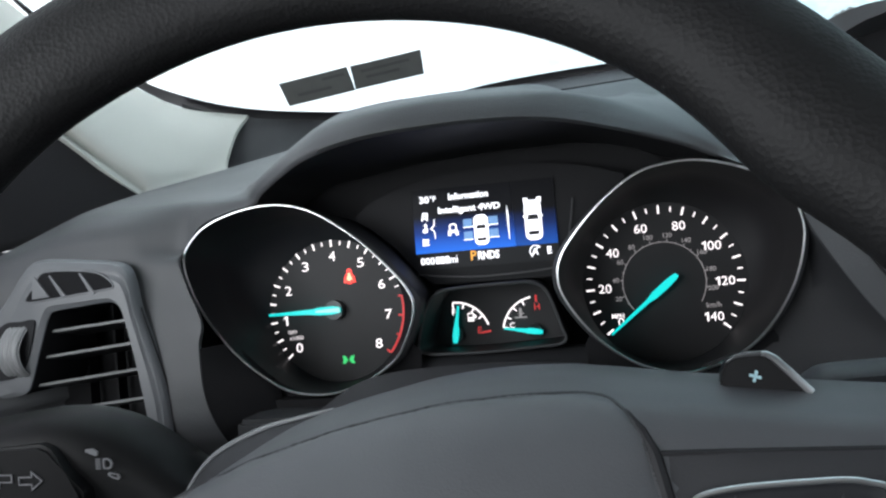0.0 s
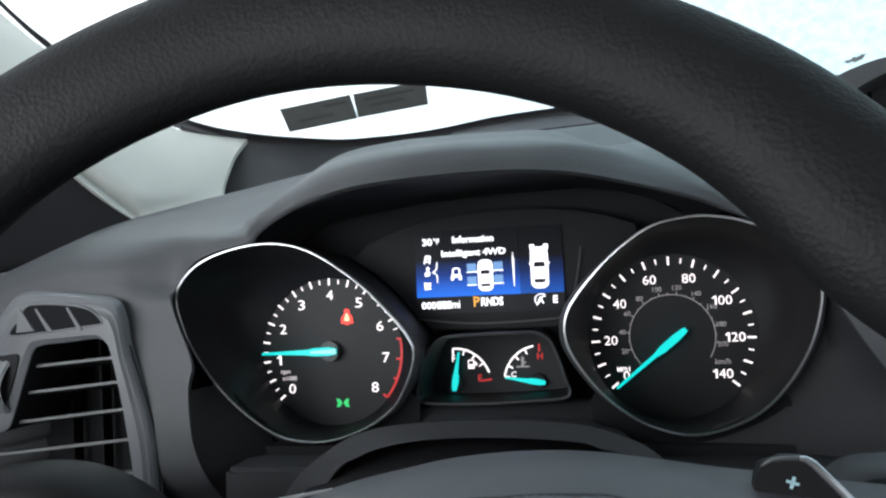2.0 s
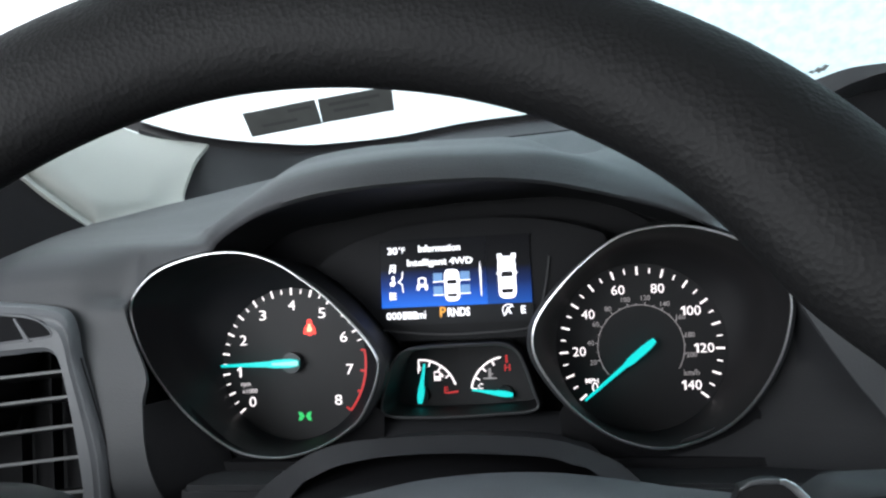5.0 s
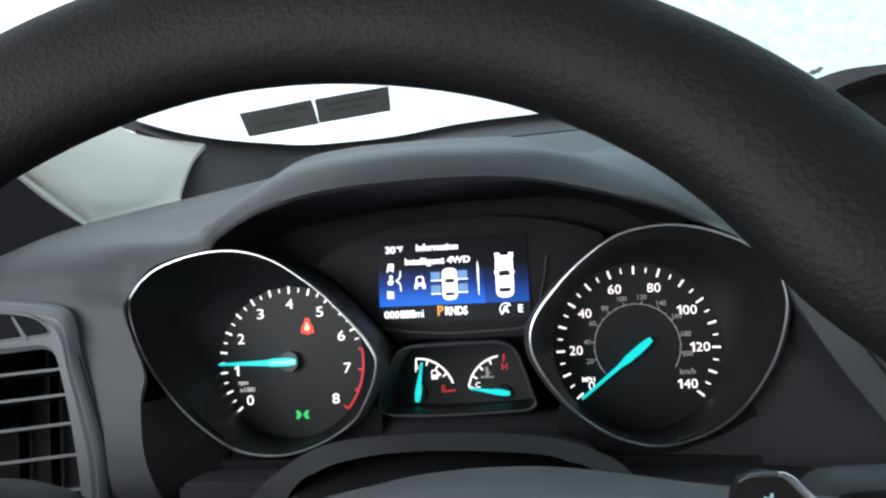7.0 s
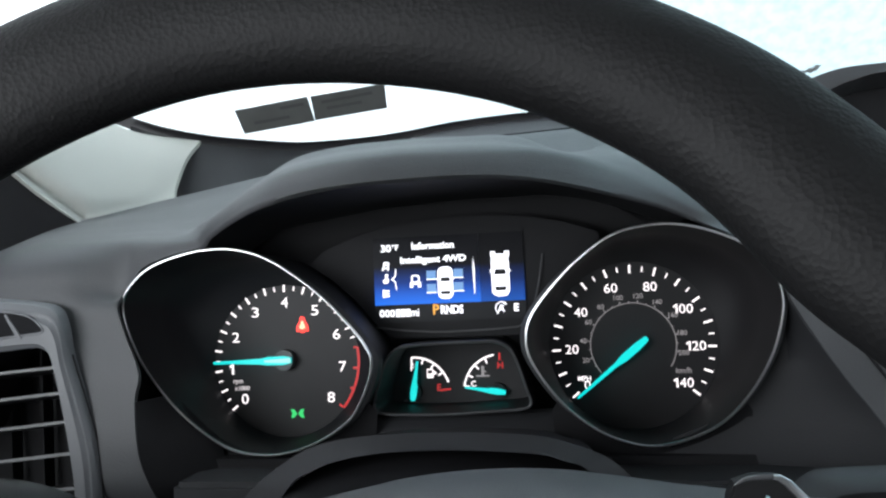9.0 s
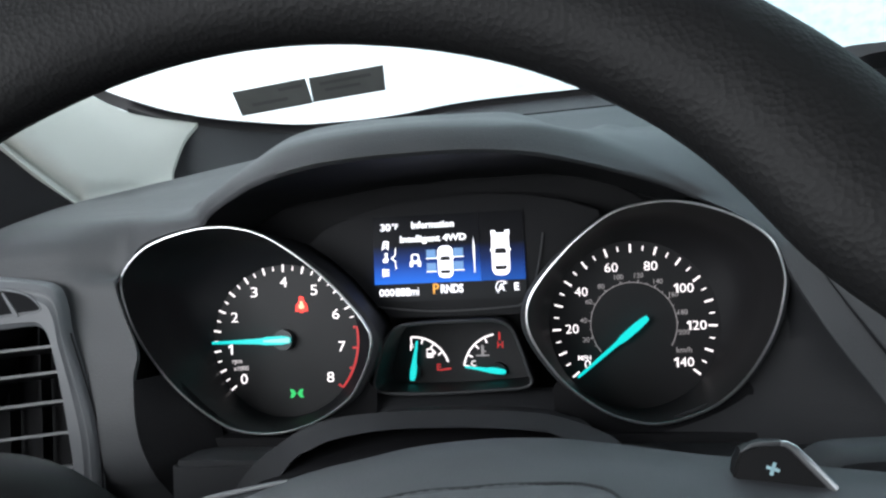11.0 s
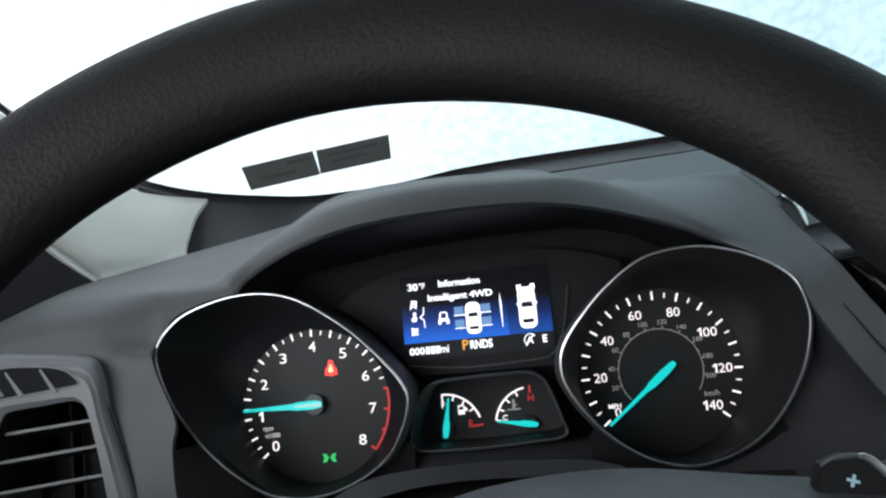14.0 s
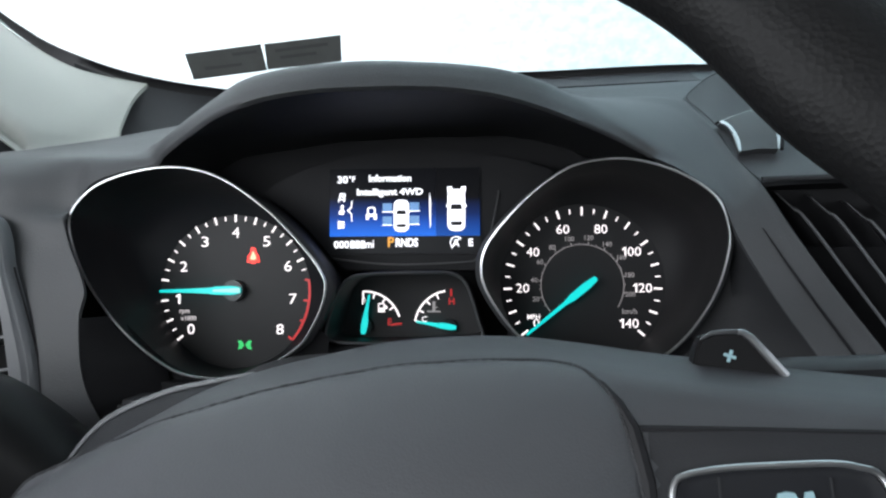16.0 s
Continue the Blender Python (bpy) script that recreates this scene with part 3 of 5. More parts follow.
# DARK instead of DASH puts the corner's shade into its colour
part("left_corner_pad", foot_sheet(-0.42, -0.14, lambda x: (0.785, 0.100), 0.004), DARK, dash, "corner of the dash top under the glass, darkened for shade")
part("defroster_strip", foot_sheet(-0.145, 0.185, lambda x: (0.806, 0.1500 + 0.035 * x), 0.001), STRIP, dash, "grey defroster outlet strip below the glass")
part("strip_end", foot_sheet(0.185, 0.60, lambda x: (0.806, 0.1500 + 0.035 * x), 0.001), DASH, dash, "dash top beside the defroster strip")
part("defroster_slot", tube([(-0.13, 0.8035, 0.1450), (-0.02, 0.8035, 0.1487), (0.06, 0.8035, 0.1515), (0.163, 0.8035, 0.1550)], 0.0008, 6), BLACK, dash)

# dark wall between the speedometer and the pad beside it
beside = spline(BESIDE[2:], 40)
RIGHT_Z, RIGHT_X = (-0.17, -0.0818, -0.0702, -0.0555, -0.0357, -0.016, -0.002, 0.0125, 0.0232), (0.05, 0.058, 0.089, 0.1040, 0.1155, 0.1205, 0.1207, 0.1155, 0.104)
wall_in = [Vector((min(q.x - 0.001, float(np.interp(q.z, RIGHT_Z, RIGHT_X))), 0.491, q.z)) for q in beside]
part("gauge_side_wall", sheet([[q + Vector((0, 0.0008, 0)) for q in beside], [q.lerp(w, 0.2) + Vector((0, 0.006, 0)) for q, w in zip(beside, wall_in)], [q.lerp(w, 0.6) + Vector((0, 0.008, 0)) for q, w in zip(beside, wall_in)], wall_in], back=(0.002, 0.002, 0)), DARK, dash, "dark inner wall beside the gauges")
part("panel_joint", tube([(0.1365, 0.4714, -0.0028), (0.1482, 0.4700, -0.0218), (0.1630, 0.4687, -0.0440), (0.1795, 0.4672, -0.0680), (0.204, 0.4622, -0.106)], [0.0003, 0.0006, 0.0008, 0.0009, 0.0009], 6), BLACK, dash)
inner_edge = [Vector((x, y, z)) for x, (y, z) in zip(EDGE[2:6], PROFILE[2:6])]
RING_Z, RING_X = (-0.150, -0.100, -0.090, -0.0822, -0.071, -0.0545, -0.0335, -0.0135, 0.004), (-0.180, -0.182, -0.184, -0.1895, -0.2045, -0.222, -0.237, -0.2455, -0.2485)
# left wall and backing are blackened to hold the shade round the bezel
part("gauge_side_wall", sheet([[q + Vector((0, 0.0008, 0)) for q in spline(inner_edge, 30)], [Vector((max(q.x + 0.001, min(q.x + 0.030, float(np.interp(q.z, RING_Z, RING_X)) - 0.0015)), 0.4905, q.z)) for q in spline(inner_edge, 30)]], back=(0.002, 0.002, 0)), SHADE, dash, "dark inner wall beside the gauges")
part("gauge_backing", block(0.1195, 0.24, 0.502, 0.508, -0.20, -0.012), SHADE, dash, "panel beside the gauges, darkened for shade")
part("gauge_backing", block(-0.2425, -0.2245, 0.502, 0.508, -0.16, -0.060), SHADE, dash, "panel beside the gauges, darkened for shade")
part("gauge_backing", block(-0.30, -0.2425, 0.502, 0.508, -0.16, -0.03), SHADE, dash, "panel beside the gauges, darkened for shade")
part("lower_ledge", block(-0.2075, -0.140, 0.452, 0.50, -0.150, -0.0935, 0.003), SHROUD, dash, "ledge below the gauges")
part("lower_ledge", block(0.02, 0.16, 0.452, 0.50, -0.150, -0.0935, 0.002), DARK, dash, "ledge below the gauges")
# the shade under the rolled dash edge is put into this panel's colour
part("knee_panel", block(-0.62, 0.75, 0.50, 0.55, -0.60, -0.145, 0.004), SHADE, dash, "lower dash below the steering column, darkened for shade")
part("back_panel", block(-0.62, 0.95, 0.60, 0.62, -0.60, 0.03, 0.002), DARK, dash)
part("far_pad", sheet([[Vector((x, y, z)) for x in (0.40, 0.6, 0.8, 0.95)] for y, z in ((0.48, -0.3), (0.48, 0.02), (0.54, 0.06), (0.70, 0.10), (0.86, 0.16))], back=(0, 0.003, -0.003)), DASH, dash)

# ---- pillar trim and mirror corner ----
INNER = [(-0.3580, 0.811, 0.1662), (-0.374, 0.803, 0.1684), (-0.397, 0.788, 0.171), (-0.4185, 0.775, 0.1765), (-0.4485, 0.760, 0.1935), (-0.470, 0.732, 0.2130), (-0.509, 0.650, 0.262), (-0.534, 0.52, 0.345), (-0.553, 0.38, 0.435)]
OUTER = [(-0.3535, 0.742, 0.0975), (-0.368, 0.690, 0.075), (-0.3845, 0.650, 0.0715), (-0.3885, 0.6425, 0.0740), (-0.405, 0.620, 0.095), (-0.432, 0.590, 0.130), (-0.50, 0.48, 0.23), (-0.58, 0.33, 0.38)]
i_pts, o_pts = spline(INNER, 30), spline(OUTER, 30)


soft_pts = [sum((o_pts[min(len(o_pts) - 1, max(0, k + j))] for j in range(-6, 7)), Vector()) / 13 for k in range(len(o_pts))]
pairs = list(enumerate(zip(i_pts, [o.lerp(s, 0.8 * ease(k / 6)) for k, (o, s) in enumerate(zip(o_pts, soft_pts))])))
mid1 = [a.lerp(b, 0.35) + Vector((0.014, -0.010, 0.005)) * ease(k / 16) + Vector((-0.0050, 0, 0.003)) * ease(1 - k / 6) for k, (a, b) in pairs]
mid2 = [a.lerp(b, 0.75) + Vector((0.012, -0.009, 0.003)) * ease(k / 16) + Vector((-0.0042, 0, 0.001)) * ease(1 - k / 6) for k, (a, b) in pairs]
brow = [a.lerp(b, 0.87) + Vector((0.007, -0.007, 0.001)) * ease((k - 4) / 9) + Vector((-0.0022, 0, 0)) * ease(1 - k / 6) for k, (a, b) in pairs]
groove = [a.lerp(b, 0.955) + Vector((-0.001, 0.007, -0.002)) * ease((k - 7) / 6) for k, (a, b) in enumerate(zip(i_pts, o_pts))]
edge = [b + Vector((-0.02, 0.03, -0.01)) for b in o_pts]
solid("trim_windshield_pillar", sheet([list(c) for c in zip(*[spline(c, 24) for c in zip(i_pts, mid1, mid2, brow, groove, o_pts, edge)])], back=(0, 0.003, -0.003)), LIGHT_TRIM, (-0.40, 0.65, 0.07), "light grey moulded windshield pillar trim", "pillar trim", "structure")
sail = [[(-0.375, 0.665, 0.060), (-0.395, 0.635, 0.080), (-0.435, 0.595, 0.126), (-0.51, 0.48, 0.225)], [(-0.46, 0.56, 0.030), (-0.50, 0.52, 0.055), (-0.54, 0.46, 0.09), (-0.60, 0.36, 0.19)], [(-0.60, 0.50, -0.05), (-0.61, 0.46, -0.02), (-0.62, 0.40, 0.03), (-0.64, 0.30, 0.10)]]
solid("trim_door_corner", sheet([spline(r, 14) for r in sail], back=(-0.003, 0.003, -0.003)), SHADE, (-0.5, 0.5, 0.0), "dark plastic mirror corner of the door", "door trim", "structure")

# ---- instrument cluster ----
FACE = 0.5457
cluster = thing("instrument_cluster", (-0.062, 0.53, -0.08), "lit instrument cluster with two large dials and a colour display", "instrument cluster")
TACH = [(-0.2485, 0.004), (-0.2435, 0.0145), (-0.2315, 0.0245), (-0.2149, 0.0307), (-0.195, 0.0342), (-0.1764, 0.0335), (-0.1585, 0.0278), (-0.141, 0.0165), (-0.1249, 0.0028), (-0.1085, -0.016), (-0.1018, -0.0265), (-0.1, -0.0335), (-0.1022, -0.044), (-0.1085, -0.057), (-0.1155, -0.0665), (-0.1315, -0.077), (-0.149, -0.0835), (-0.1665, -0.0856), (-0.1865, -0.0822), (-0.2045, -0.071), (-0.222, -0.0545), (-0.237, -0.0335), (-0.2455, -0.0135)]
SPEEDO = [(-0.0122, -0.0245), (-0.0085, -0.010), (0.0065, 0.0085), (0.022, 0.0222), (0.037, 0.0312), (0.0521, 0.0345), (0.067, 0.0347), (0.084, 0.0308), (0.101, 0.0232), (0.114, 0.0125), (0.1195, -0.002), (0.1192, -0.016), (0.1135, -0.0357), (0.1018, -0.0555), (0.087, -0.0702), (0.0695, -0.0785), (0.052, -0.0818), (0.034, -0.0778), (0.0195, -0.070), (0.005, -0.0572), (-0.008, -0.0385)]
TC, SC = (-0.1739, -0.0372), (0.0487, -0.0338)


def ring_points(shape, y0, n=120):
    return [Vector((q.x, y0 - 0.087 * (q.z + 0.03), q.z)) for q in spline([(x, 0, z) for x, z in shape], n, True)]


def dial(name, shape, y0, centre, radius, face_mat, label):
    """A teardrop bezel, the bowl behind it and the round face at its bottom."""
    gauge = part(name, disc(*centre, radius, FACE, FACE + 0.003, 72), face_mat, cluster, label)
    ring = ring_points(shape, y0)
    n = len(ring)
    away = [Vector((b.z - a.z, 0, a.x - b.x)).normalized() for a, b in zip(ring[-1:] + ring[:-1], ring[1:] + ring[:1])]
    if sum(w.dot(q - Vector((centre[0], q.y, centre[1]))) for w, q in zip(away, ring)) < 0:
        away = [-w for w in away]
    band = [[q + w * out + Vector((0, y, 0)) for q, w in zip(ring, away)] for out, y in ((-0.0006, 0.0008), (-0.0005, 0.0), (-0.0003, -0.0002), (0.0002, -0.0002), (0.0006, 0.0), (0.0009, 0.0008))]
    part("bezel_ring", sheet(band, True), RING, gauge, "thin bright chrome ring")
    rows = [[q + Vector((0, 0.0005, 0)) for q in ring]]
    for u0, y, quick in ((0.06, y0 + 0.012, 0.55), (0.16, y0 + 0.03, 0.85), (0.30, FACE - 0.014, 0.95), (0.62, FACE - 0.006, 0.98), (1.0, FACE - 0.0005, 1.0)):
        row = []
        for q in ring:
            reach = math.hypot(q.x - centre[0], q.z - centre[1]) - radius
            u = quick + (u0 - quick) * min(1.0, max(0.0, reach / 0.006))
            a = math.atan2(q.x - centre[0], q.z - centre[1])
            e = Vector((centre[0] + (radius - 0.0004) * math.sin(a), y, centre[1] + (radius - 0.0004) * math.cos(a)))
            p = q.lerp(e, u)
            row.append(Vector((p.x, y if u0 > 0.1 else q.y + 0.012, p.z)))
        rows.append(row)
    part("bowl", sheet(rows, True), GLOSS if name == "tachometer" else DIAL_DARK, gauge, "glossy black bowl", angle=180)
    flare = [q + Vector((max(-1.0, min(1.0, (q.x - centre[0]) / 0.045)) * 0.0034, 0.0045, 0)) for q in ring]
    part("bezel_flange", sheet([[q + Vector((0, 0.0003, 0)) for q in ring], [q.lerp(f, 0.6) - Vector((0, 0.0007, 0)) for q, f in zip(ring, flare)], flare], True), FLANGE, gauge, "dark grey satin flange of the bezel")
    def clear(q):
        """The ring drawn in a little, but never in front of the dial face."""
        x, z = q.x - centre[0], q.z - centre[1]
        k = max(0.96, (radius + 0.0015) / math.hypot(x, z))
        return Vector((centre[0] + x * k, FACE + 0.01, centre[1] + z * k))

    outside = [flare, [f + Vector((0, 0.004, 0)) for f in flare], [clear(q) for q in ring]]
    part("collar", sheet(outside, True), DARK, gauge)
    low = [q for q in ring if q.z < -0.055]
    low.sort(key=lambda q: q.x)
    skirt = [[q + Vector((0, 0.0075, 0)) for q in low], [Vector((centre[0] + (q.x - centre[0]) * 1.1, q.y + 0.012, q.z - 0.008)) for q in low], [Vector((q.x, q.y + 0.016, -0.150)) for q in low]]
    # shade under the dial is put into the colour here
    part("surround", sheet(skirt), SHADE, gauge, "mask below the dial, darkened for shade")
    return gauge


def needle(parent, pivot, degrees, back, length, w, y, hub):
    d, s = Vector(polar(0, 0, 1, degrees)), Vector(polar(0, 0, 1, degrees + 90))
    c = Vector(pivot)
    outline = [(-back, 0.55), (-back * 0.7, 0.8), (0.0, 1.0), (length * 0.22, 0.95), (length * 0.34, 0.52), (length * 0.99, 0.30), (length, 0.12)]
    pts = [c + d * r + s * (k * w / 2) for r, k in outline] + [c + d * r - s * (k * w / 2) for r, k in reversed(outline)]
    if hub:
        part("needle_hub", disc(*pivot, hub, y + 0.001, FACE, 40, 0.001), FLANGE if hub > 0.006 else BLACK, parent, "round needle hub")
    part("needle", prism([tuple(p) for p in pts], y - 0.0018, y, 0.0004), NEEDLE, parent, "glowing turquoise needle")
    if hub > 0.006:
        cap = [c - d * back + s * 0.0016, c + d * 0.012 + s * 0.0007, c + d * 0.012 - s * 0.0007, c - d * back - s * 0.0016]
        part("needle_root", prism([tuple(p) for p in cap], y - 0.0022, y - 0.0017), NEEDLE_TIP, parent, "pale root of the needle")


# tachometer
tach = dial("tachometer", TACH, 0.480, TC, 0.0500, DIAL, "dark tachometer face with white numerals")
for k in range(9):
    a = (k - 4) * 32.4
    part("numeral", numeral(str(k), *polar(*TC, 0.0383, a), FACE - 0.0004, 0.0066, 0.0048), NUMERAL, tach)
for k in range(0, 26):
    a = (k / 4 - 4) * 32.4
    big = k % 2 == 0
    part("tick", tick(*TC, 0.0450 if big else 0.0460, 0.0498 if big else 0.0489, 0.0012 if big else 0.0008, a, FACE - 0.0006), NUMERAL, tach)
part("red_line", arc_band(*TC, 0.0483, 0.0497, (6.5 - 4) * 32.4, 4 * 32.4, FACE - 0.0003, 40), RED, tach, "red zone arc")
for k in (6.5, 7, 7.5, 8):
    part("red_tick", tick(*TC, 0.0455 if k in (7, 8) else 0.0465, 0.0484, 0.0013, (k - 4) * 32.4, FACE - 0.0003), RED, tach)
part("unit_text", lettering("rpm", -0.2079, -0.0507, FACE - 0.0004, 0.0032, 0.0066), NUMERAL_UNIT, tach)
part("unit_text", lettering("x1000", -0.2052, -0.0545, FACE - 0.0004, 0.0030, 0.0105), NUMERAL_UNIT, tach)
needle(tach, (-0.1738, -0.0364), -90.5, 0.0058, 0.0475, 0.0056, FACE - 0.007, 0.0066)
belt = [(-0.0005, 0.0050), (0.0016, 0.0042), (0.0018, 0.0018), (0.0038, -0.0010), (0.0042, -0.0050), (0.0016, -0.0048), (0.0012, -0.0058), (-0.0012, -0.0058), (-0.0016, -0.0048), (-0.0042, -0.0050), (-0.0038, -0.0010), (-0.0018, 0.0018), (-0.0016, 0.0042)]
part("warning_lamp", prism([(-0.1621 + x, -0.0135 + z) for x, z in belt], FACE - 0.0006, FACE - 0.0002), RED_LAMP, tach, "lit red warning symbol")
part("lamp_core", prism([(-0.1621 + x * 0.42, -0.0140 + z * 0.5) for x, z in belt], FACE - 0.0009, FACE - 0.0006), LAMP_CORE, tach, "bright orange centre of the symbol")
for s in (-1, 1):
    part("lamp_symbol", prism([(-0.1675 + s * x, -0.0717 + z) for x, z in ((0.0004, 0.0), (0.0022, 0.0026), (0.0046, 0.0028), (0.0036, 0.0), (0.0046, -0.0028), (0.0022, -0.0026))], FACE - 0.0006, FACE - 0.0002), GREEN_LAMP, tach, "lit green side-lamp symbol")

# speedometer
speedo = dial("speedometer", SPEEDO, 0.4755, SC, 0.0515, DIAL_DARK, "black speedometer face with white numerals")
for k in range(8):
    x, z = polar(*SC, 0.0372, (k - 3.5) * 37)
    part("numeral", numeral(str(20 * k), x, z, FACE - 0.0004, 0.0056, (0.0038, 0.0080, 0.0116)[len(str(20 * k)) - 1]), NUMERAL, speedo)
for k in range(29):
    a = (k / 4 - 3.5) * 37
    big = k % 2 == 0
    part("tick", tick(*SC, 0.0440 if big else 0.0452, 0.0492 if big else 0.0484, 0.0012 if big else 0.0008, a, FACE - 0.0003), NUMERAL, speedo)
part("inner_scale", arc_band(*SC, 0.0255, 0.0260, -129.5, 122.0, FACE - 0.0003, 80), NUMERAL_DIM, speedo, "fine grey inner scale")
for k in range(1, 11):
    a = -129.5 + 20 * k * 1.15
    part("small_numeral", lettering(str(20 * k), *polar(*SC, 0.0302, a), FACE - 0.0004, 0.0031), NUMERAL_DIM, speedo)
    part("small_tick", tick(*SC, 0.0258, 0.0275, 0.0006, a, FACE - 0.0003), NUMERAL_DIM, speedo)
    part("small_tick", tick(*SC, 0.0258, 0.0268, 0.0005, a - 11.5, FACE - 0.0003), NUMERAL_DIM, speedo)
part("unit_text", lettering("km/h", 0.0778, -0.0500, FACE - 0.0004, 0.0034, 0.0090), NUMERAL_DIM, speedo)
part("unit_text", lettering("MPH", 0.0183, -0.0535, FACE - 0.0004, 0.0030, 0.0078), NUMERAL, speedo)
needle(speedo, (0.0500, -0.0345), -129.3, 0.0085, 0.0470, 0.0048, FACE - 0.008, 0.0)

# fuel and temperature gauges in a common frame
SMALL = [(-0.1045, -0.0605), (-0.1010, -0.0470), (-0.0965, -0.0350), (-0.0890, -0.0280), (-0.0760, -0.0262), (-0.0600, -0.0257), (-0.0450, -0.0255), (-0.0320, -0.0258), (-0.0230, -0.0305), (-0.0180, -0.0420), (-0.0145, -0.0540), (-0.0125, -0.0612), (-0.0175, -0.0645), (-0.0320, -0.0655), (-0.0600, -0.0668), (-0.0850, -0.0668), (-0.1010, -0.0655)]
SF = 0.543
small = part("small_gauge", prism([(x * 1.0, z) for x, z in SMALL], SF, SF + 0.003), DIAL_DARK, cluster, "black face with fuel and temperature scales")
frame_pts = [Vector((q.x, 0.502, q.z)) for q in spline([(x, 0, z) for x, z in SMALL], 90, True)]
part("gauge_frame", tube(frame_pts, 0.0009, 8, True), FLANGE, small, "dark grey satin frame")
part("gauge_wall", sheet([[Vector(((q.x + 0.0585) * k - 0.0585, y, (q.z + 0.046) * k - 0.046)) for q in frame_pts] for k, y in ((1.04, 0.512), (1.0, 0.502), (0.98, 0.512), (0.97, SF))], True), BLACK, small)
FU, TE = (-0.0885, -0.0605), (-0.0335, -0.0600)
part("fuel_scale", arc_band(*FU, 0.0226, 0.0238, -3, 72, SF - 0.0003), NUMERAL, small)
for a in (-3, 16, 35, 54):
    part("fuel_tick", tick(*FU, 0.0195 if a > 0 else 0.0185, 0.0230, 0.0010, a, SF - 0.0003), NUMERAL, small)
part("fuel_tick", tick(*FU, 0.0170, 0.0238, 0.0011, 83, SF - 0.0003), RED, small, "red empty mark")
part("letter", lettering("F", -0.0893, -0.0437, SF - 0.0004, 0.0040), NUMERAL, small)
part("letter", lettering("E", -0.0725, -0.0566, SF - 0.0004, 0.0042), RED, small)
part("fuel_symbol", prism([(-0.0800 + x, -0.0505 + z) for x, z in ((0, 0), (0.0042, 0), (0.0042, 0.0026), (0.0054, 0.0018), (0.0062, 0.0030), (0.0050, 0.0044), (0.0042, 0.0048), (0.0038, 0.0058), (0.0004, 0.0058), (0, 0.0052))], SF - 0.0006, SF - 0.0002), NUMERAL, small)
part("fuel_symbol_window", block(-0.0793, -0.0765, SF - 0.0009, SF - 0.0006, -0.0476, -0.0455), BLACK, small)
part("heat_scale", arc_band(*TE, 0.0226, 0.0238, -80, -9, SF - 0.0003), NUMERAL, small)
for a in (-80, -62, -43, -24):
    part("heat_tick", tick(*TE, 0.0195, 0.0230, 0.0010, a, SF - 0.0003), NUMERAL, small)
part("heat_tick", tick(*TE, 0.0195, 0.0242, 0.0012, 0, SF - 0.0003), RED, small, "red hot mark")
part("letter", lettering("H", -0.0332, -0.0436, SF - 0.0004, 0.0042), RED, small)
part("letter", lettering("C", -0.0505, -0.0548, SF - 0.0004, 0.0036), NUMERAL, small)
part("heat_symbol", prism([(-0.0444 + x, -0.0505 + z) for x, z in ((-0.0042, 0), (0.0042, 0), (0.0042, 0.001), (0.0009, 0.001), (0.0009, 0.0028), (0.0022, 0.0028), (0.0022, 0.0036), (0.0009, 0.0036), (0.0009, 0.0068), (-0.0009, 0.0068), (-0.0009, 0.001), (-0.0042, 0.001))], SF - 0.0006, SF - 0.0002), NUMERAL_DIM, small)
needle(small, (-0.0880, -0.0590), 9.0, 0.0050, 0.0200, 0.0041, SF - 0.005, 0.0048)
needle(small, (-0.0350, -0.0592), -81.5, 0.0050, 0.0205, 0.0037, SF - 0.005, 0.0048)

# information display
display = part("display_panel", prism([(-0.098, -0.024), (-0.108, -0.0145), (-0.120, 0.0015), (-0.135, 0.014), (-0.150, 0.024), (-0.140, 0.032), (-0.120, 0.0410), (-0.095, 0.0465), (-0.065, 0.0492), (-0.035, 0.0495), (-0.010, 0.0472), (0.012, 0.0425), (0.030, 0.0365), (0.032, 0.030), (0.018, 0.021), (0.004, 0.008), (-0.009, -0.0095), (-0.014, -0.024)], 0.5262, 0.540, 0.0008), BLACK, cluster, "black panel behind the display")
part("display_rim", tube(spline([(-0.1070, 0.5240, -0.0165), (-0.085, 0.5240, -0.0192), (-0.0621, 0.5240, -0.0205), (-0.0256, 0.5240, -0.0193), (-0.0165, 0.5240, -0.0170), (-0.0100, 0.5240, -0.0072), (-0.0060, 0.5240, 0.0067), (-0.0030, 0.5240, 0.0242)], 40), 0.0006, 6), FLANGE, cluster, "dark rim round the display")
part("side_screen", block(-0.0412, -0.0145, 0.5243, 0.5260, -0.0030, 0.0385), SCREEN_SIDE, cluster, "darker blue side field of the display")
part("screen", block(-0.1072, -0.0414, 0.5243, 0.5260, -0.0030, 0.0385), SCREEN, cluster, "colour display with a blue lower glow")
part("screen_foot", block(-0.1080, -0.0140, 0.5242, 0.5260, -0.0140, -0.0031), GLOSS, cluster)
part("screen_divider", prism([(-0.0451, 0.0238), (-0.0443, 0.0175), (-0.0446, 0.0020), (-0.0450, 0.0020), (-0.0455, 0.0175)], 0.5239, 0.5243), LCD_WHITE, cluster)


def shown(name, bm, mat):
    part(name, bm, mat, cluster)


